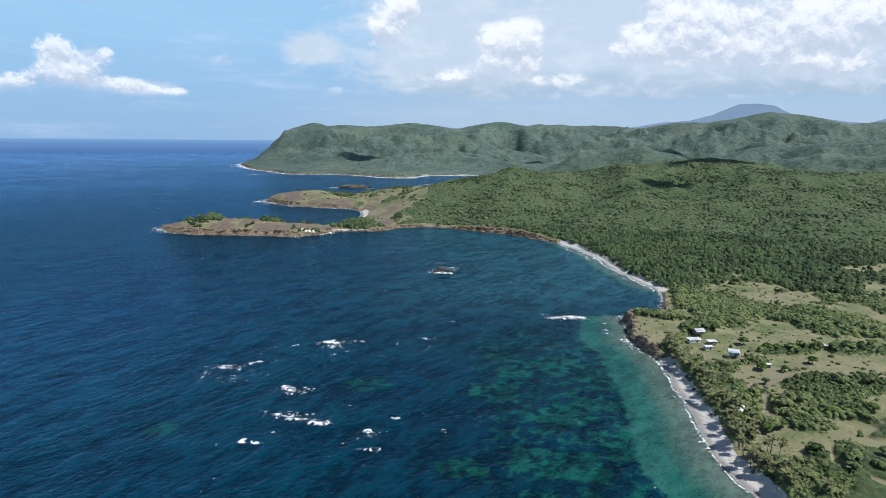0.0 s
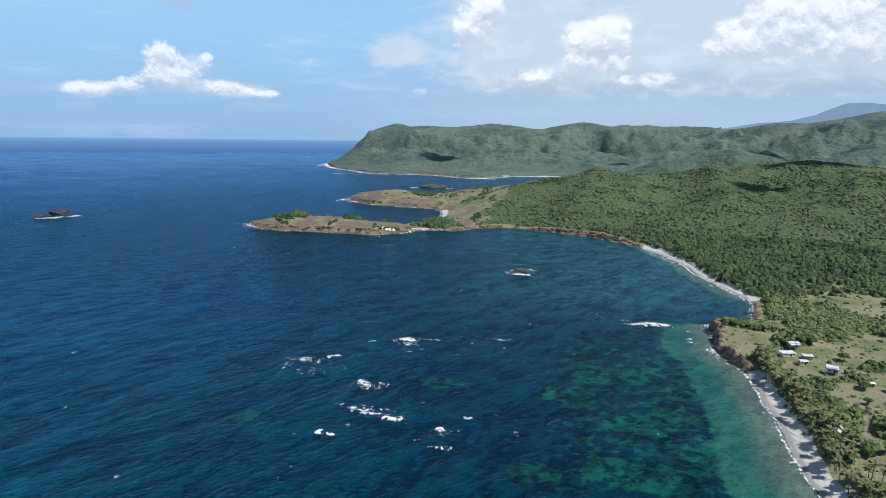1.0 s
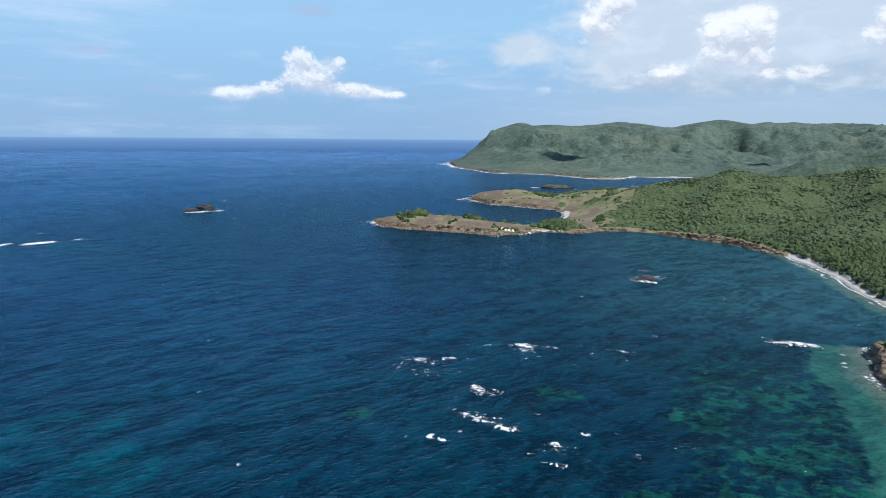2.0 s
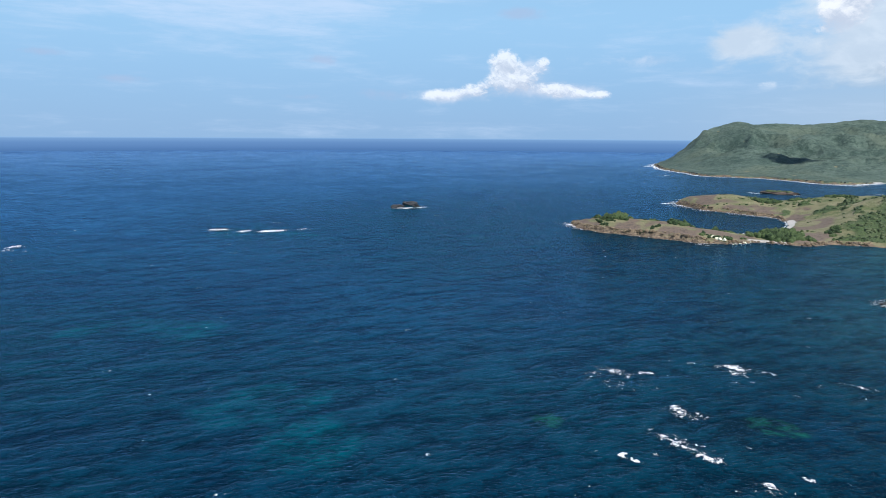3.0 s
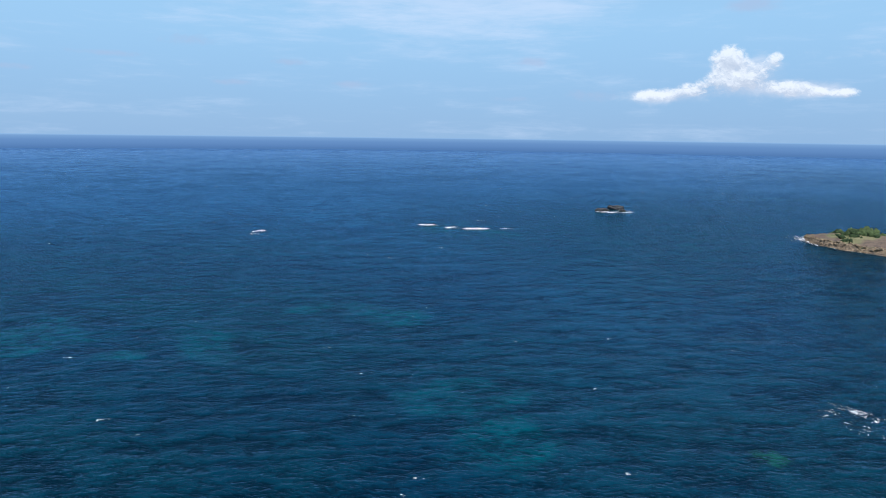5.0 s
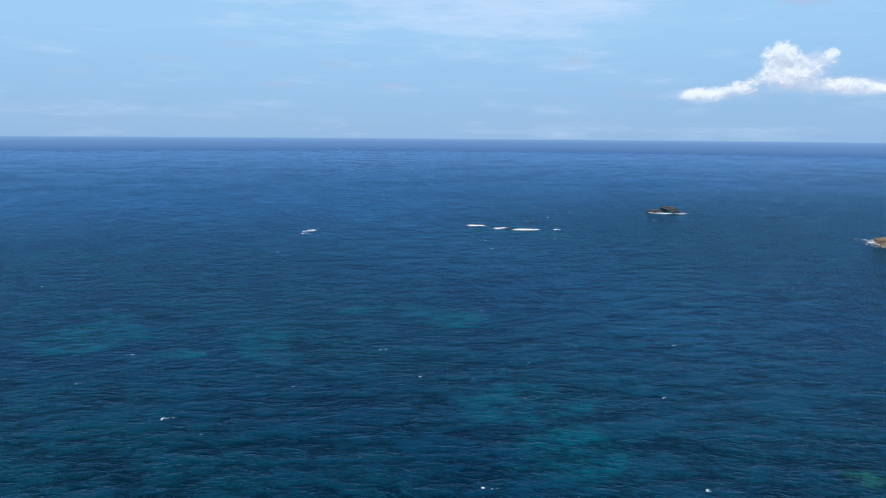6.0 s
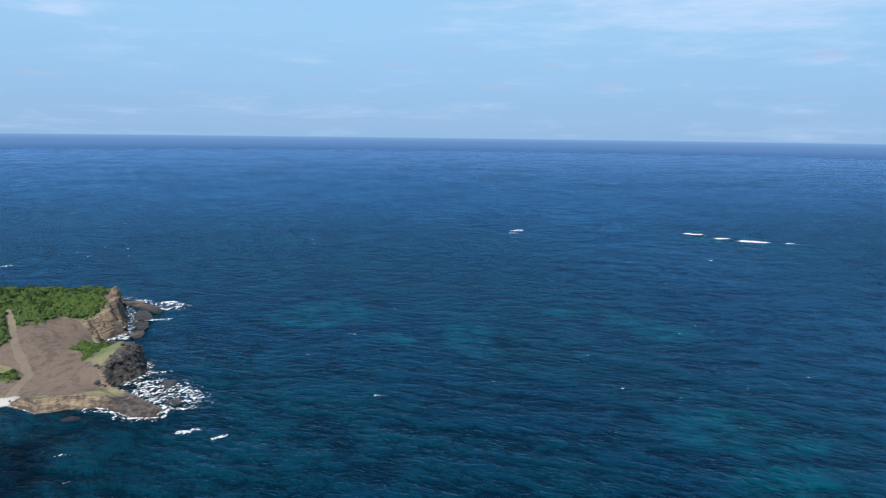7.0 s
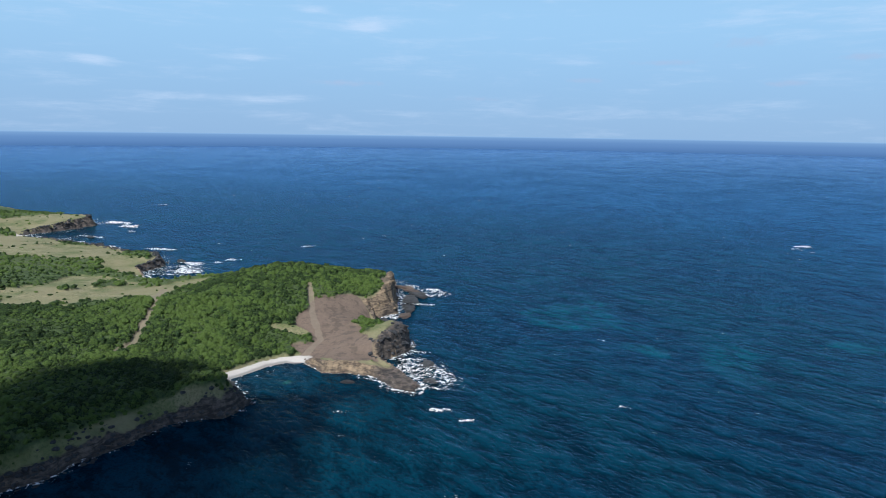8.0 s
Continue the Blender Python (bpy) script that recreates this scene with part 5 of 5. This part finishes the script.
pale_wall = plain("pale_wall", (0.58, 0.56, 0.52), 0.8, 0.1, 1.0)
# near-black panels: shade inside doors and windows put into the colour
opening_shade = plain("painted_opening", (0.03, 0.03, 0.035), 0.6, 0.2, 1.0)


def box(sx, sy, sz, x=0, y=0, z=0, bevel=0.03):
    bm = bmesh.new()
    bmesh.ops.create_cube(bm, size=1.0, matrix=Matrix.Translation((x, y, z + sz / 2)) @ Matrix.Diagonal((sx, sy, sz, 1)))
    bmesh.ops.bevel(bm, geom=bm.edges[:], offset=bevel, segments=1, affect="EDGES")
    return bm


def roof_bm(sx, sy, rise, z, over=0.5, mono=False):
    """A gable or lean-to roof of corrugated sheet, 6 cm thick."""
    bm = bmesh.new()
    hx, hy = sx / 2 + over, sy / 2 + over
    ridge_y = [(-hy, 0), (hy, rise)] if mono else [(-hy, 0), (0, rise), (hy, 0)]
    n = max(8, int(hx * 2 / 0.4))
    rows = []
    for y, h in ridge_y:
        rows.append([bm.verts.new((-hx + 2 * hx * k / n, y, z + h + (0.05 if k % 2 else 0))) for k in range(n + 1)])
    faces = []
    for a, b in zip(rows, rows[1:]):
        for k in range(n):
            faces.append(bm.faces.new((a[k], a[k + 1], b[k + 1], b[k])))
    bmesh.ops.solidify(bm, geom=faces, thickness=0.06)
    return bm


def hut(x, y, rot, sx, sy, wall_h, wall_mat, label, stilts=0.0, rise=0.9, mono=False, porch=False):
    z = ground_z(x, y)
    ob = base("hut", pose(x, y, z, 0, 0, rot) @ Matrix.Diagonal((0.86, 0.86, 0.86, 1)), label, "hut", "huts on the rise")
    wall = part("wall", box(sx, sy, wall_h + 0.3, 0, 0, stilts - (0.3 if not stilts else 0)), wall_mat, ob)
    part("roof", roof_bm(sx, sy, rise, stilts + wall_h, mono=mono), white_sheet, ob, "white corrugated sheet roof")
    part("door", box(0.9, 0.08, 2.0, sx * 0.18, -sy / 2 - 0.03, stilts + 0.05), opening_shade, ob, "near-black panel painted as the shade inside a doorway")
    for wx in (-0.28, 0.38):
        win = part("window", box(0.9, 0.06, 0.8, sx * wx, -sy / 2 - 0.03, stilts + 1.1), opening_shade, ob)
        part("sill", box(1.1, 0.16, 0.06, sx * wx, -sy / 2 - 0.06, stilts + 1.02), pale_wall, win)
    part("window", box(0.06, 0.9, 0.8, -sx / 2 - 0.03, 0, stilts + 1.1), opening_shade, ob)
    posts = [(px, py) for px in (-0.42, 0.42) for py in (-0.42, 0.42)] if stilts else []
    if porch:
        posts += [(px, -0.72) for px in (-0.48, 0, 0.48)]
    for px, py in posts:
        low = py < -0.5
        part("post", box(0.16, 0.16, (stilts + (wall_h if low else 0.1)) + 0.4, px * sx, py * sy, -0.4), plank_wall, ob)
    if porch:
        part("porch_roof", roof_bm(sx, sy * 0.4, 0.35, stilts + wall_h - 0.45, 0.2, True), white_sheet, ob).matrix_basis = pose(0, -sy * 0.62, 0)
    return ob


HUTS = [(151, 356, 8, 6.0, 4.5, 2.5, plank_wall, "two-storey grey plank hut with a white sheet roof", 1.6, 0.8, False, True),
        (145, 347, 10, 8.0, 3.6, 2.1, pale_wall, "long low hut with a white sheet roof on the rise", 0, 0.5, True, False),
        (149, 337, 5, 4.4, 3.4, 2.2, pale_wall, "small pale hut with a white roof beside the pasture", 0, 0.7, False, False),
        (154, 344, 0, 5.2, 3.0, 1.9, plank_wall, "low plank shed with a white sheet roof", 0, 0.4, True, False),
        (157, 323, -20, 5.4, 4.6, 2.6, blue_wall, "pale blue hut on stilts with a white roof", 1.5, 0.6, True, False),
        (167, 307, -15, 3.2, 2.6, 2.0, plank_wall, "tiny grey hut with a white roof beside the track", 0, 0.6, False, False),
        (130, 257, 60, 7.5, 4.8, 2.4, pale_wall, "pale beach hut with a white roof among palms", 0, 1.0, False, False),
        (211, 334, 10, 3.6, 2.6, 2.0, plank_wall, "small hut with a white roof among trees", 0, 0.5, True, False)]
for row in HUTS:
    hut(*row[:8], stilts=row[8], rise=row[9], mono=row[10], porch=row[11])


# ---- tents, skiff, driftwood, fence ----
def tent(x, y, rot, size):
    ob = base("tent", pose(x, y, ground_z(x, y), 0, 0, rot), "small pale canvas tent on dry grass", "tent", "tents on the peninsula")
    bm = bmesh.new()
    h, a = size * 0.75, size * 0.6
    v = [bm.verts.new(p) for p in ((-a, -a, -0.2), (a, -a, -0.2), (a, a, -0.2), (-a, a, -0.2), (-a * 0.85, 0, h), (a * 0.85, 0, h))]
    for f in ((0, 1, 5, 4), (2, 3, 4, 5), (1, 2, 5), (3, 0, 4), (3, 2, 1, 0)):
        bm.faces.new([v[k] for k in f])
    bmesh.ops.bevel(bm, geom=bm.edges[:], offset=0.05, segments=1, affect="EDGES")
    part("canvas", bm, canvas, ob)
    part("doorway", box(0.04, 0.7, h * 0.6, a * 0.96, 0, 0), opening_shade, ob)
    return ob


canvas = plain("pale_canvas", (0.72, 0.70, 0.52), 0.85, 0.1, 1.0)
for k, (x, y) in enumerate([(-175, 775), (-170, 771), (-166, 768), (-162, 772), (-152, 770), (-150, 774), (-146, 779), (-143, 784)]):
    tent(x, y, 30 * k, 3.2 if k != 3 else 4.0)

driftwood_mat = plain("bleached_wood", (0.52, 0.48, 0.42), 0.9, 0.15, 2.0, 0.4)


def dead_tree(x, y, rot):
    ob = base("dead_tree", pose(x, y, ground_z(x, y), 0, 0, rot), "bleached dead tree lying on the beach", "dead tree")
    part("trunk", tube([(0, 0, 0.3), (4, 0.5, 0.9), (8, 1.2, 2.6), (10, 1.0, 5.0)], [0.55, 0.45, 0.35, 0.18]), driftwood_mat, ob)
    for dx, dy, dz in ((2.5, 2.2, 1.8), (1.0, -2.4, 2.4), (2.8, -0.8, 3.4)):
        part("limb", tube([(6, 0.9, 1.7), (6 + dx * 0.5, 0.9 + dy * 0.5, 1.7 + dz * 0.6), (6 + dx, 0.9 + dy, 1.7 + dz)], [0.24, 0.16, 0.08], 6), driftwood_mat, ob)
    return ob


dead_tree(170, 645, 20)


def log(x, y, rot, length):
    me = bpy.data.meshes.new("driftwood")
    bm = tube([(0, 0, 0.1), (length * 0.4, 0.2, 0.18), (length, -0.1, 0.1)], [0.22, 0.2, 0.12], 7)
    bm.to_mesh(me)
    bm.free()
    ob = new("driftwood", me)
    me.materials.append(driftwood_mat)
    ob.matrix_basis = pose(x, y, ground_z(x, y), 0, 0, rot)
    return tagged(ob, "bleached driftwood log washed up on the sand", "driftwood", "driftwood on the beach")


for k in range(26):
    t = rp.uniform(1.5, 6.8)
    i = int(t)
    q = BEACH_TOP[i] + (BEACH_TOP[i + 1] - BEACH_TOP[i]) * (t - i)
    log(q[0] - rp.uniform(1.2, 3.6), q[1], rp.uniform(50, 130), rp.uniform(1.5, 4.5))


def skiff(x, y, rot):
    ob = base("skiff", pose(x, y, ground_z(x, y) + 0.05, 0, 0, rot), "small white boat pulled up on dry grass", "boat")
    bm = bmesh.new()
    rows = []
    for t in (0, 0.3, 0.7, 0.9, 1.0):
        wide = 0.85 * (1 - 0.95 * max(0, t - 0.45) ** 1.6 * 2.4)
        wide = max(wide, 0.06)
        rows.append([bm.verts.new((4.2 * t, s * wide * k, z + 0.15 * t)) for s, k, z in ((-1, 1, 0.75), (-1, 0.7, 0.15), (1, 0.7, 0.15), (1, 1, 0.75))])
    fs = []
    for a, b in zip(rows, rows[1:]):
        for k in range(3):
            fs.append(bm.faces.new((a[k], b[k], b[k + 1], a[k + 1])))
    fs.append(bm.faces.new(rows[0]))
    bmesh.ops.solidify(bm, geom=fs, thickness=0.05)
    part("hull", bm, white_sheet, ob)
    for k in (1.0, 2.3):
        part("thwart", box(0.25, 1.3, 0.05, k, 0, 0.5), driftwood_mat, ob)
    return ob


skiff(156, 270, 40)


def fence(points):
    ob = base("fence", Matrix.Identity(4), "weathered wooden fence beside the bushes", "fence")
    for (x0, y0), (x1, y1) in zip(points, points[1:]):
        for k in range(8):
            x, y = x0 + (x1 - x0) * k / 8, y0 + (y1 - y0) * k / 8
            part("post", box(0.16, 0.16, 1.6, x, y, ground_z(x, y) - 0.3), plank_wall, ob)
        mid_z = (ground_z(x0, y0) + ground_z(x1, y1)) / 2
        length, turn = math.hypot(x1 - x0, y1 - y0), math.degrees(math.atan2(y1 - y0, x1 - x0))
        for h in (0.5, 1.0):
            rail = part("rail", box(length, 0.08, 0.14), plank_wall, ob)
            rail.matrix_basis = pose((x0 + x1) / 2, (y0 + y1) / 2, mid_z + h, 0, -math.degrees(math.atan2(ground_z(x1, y1) - ground_z(x0, y0), length)), turn)
    return ob


fence([(171, 276), (167, 266)])


# ---- unseen clouds, added overhead to shade the hills and the headland ----
shade_cloud_mat, cn = material("shade_cloud")
# part transparent, which sets how dark the added shade falls
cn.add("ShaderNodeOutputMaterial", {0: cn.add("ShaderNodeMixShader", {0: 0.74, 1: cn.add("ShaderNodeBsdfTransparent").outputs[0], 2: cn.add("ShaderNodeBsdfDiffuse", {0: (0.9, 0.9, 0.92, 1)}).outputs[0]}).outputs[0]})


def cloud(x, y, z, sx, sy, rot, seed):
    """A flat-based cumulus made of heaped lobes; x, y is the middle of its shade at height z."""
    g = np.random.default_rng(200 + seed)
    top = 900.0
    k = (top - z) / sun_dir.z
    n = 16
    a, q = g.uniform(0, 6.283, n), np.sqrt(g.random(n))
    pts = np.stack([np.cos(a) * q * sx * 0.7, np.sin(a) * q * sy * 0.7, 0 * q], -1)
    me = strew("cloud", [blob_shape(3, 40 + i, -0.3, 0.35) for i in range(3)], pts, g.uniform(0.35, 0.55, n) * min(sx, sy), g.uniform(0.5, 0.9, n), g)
    me.materials.append(shade_cloud_mat)
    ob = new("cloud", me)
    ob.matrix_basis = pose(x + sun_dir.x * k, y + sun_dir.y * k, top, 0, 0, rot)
    return tagged(ob, "unseen flat-based cumulus cloud added overhead to shade the coast", "cloud", "cumulus clouds")


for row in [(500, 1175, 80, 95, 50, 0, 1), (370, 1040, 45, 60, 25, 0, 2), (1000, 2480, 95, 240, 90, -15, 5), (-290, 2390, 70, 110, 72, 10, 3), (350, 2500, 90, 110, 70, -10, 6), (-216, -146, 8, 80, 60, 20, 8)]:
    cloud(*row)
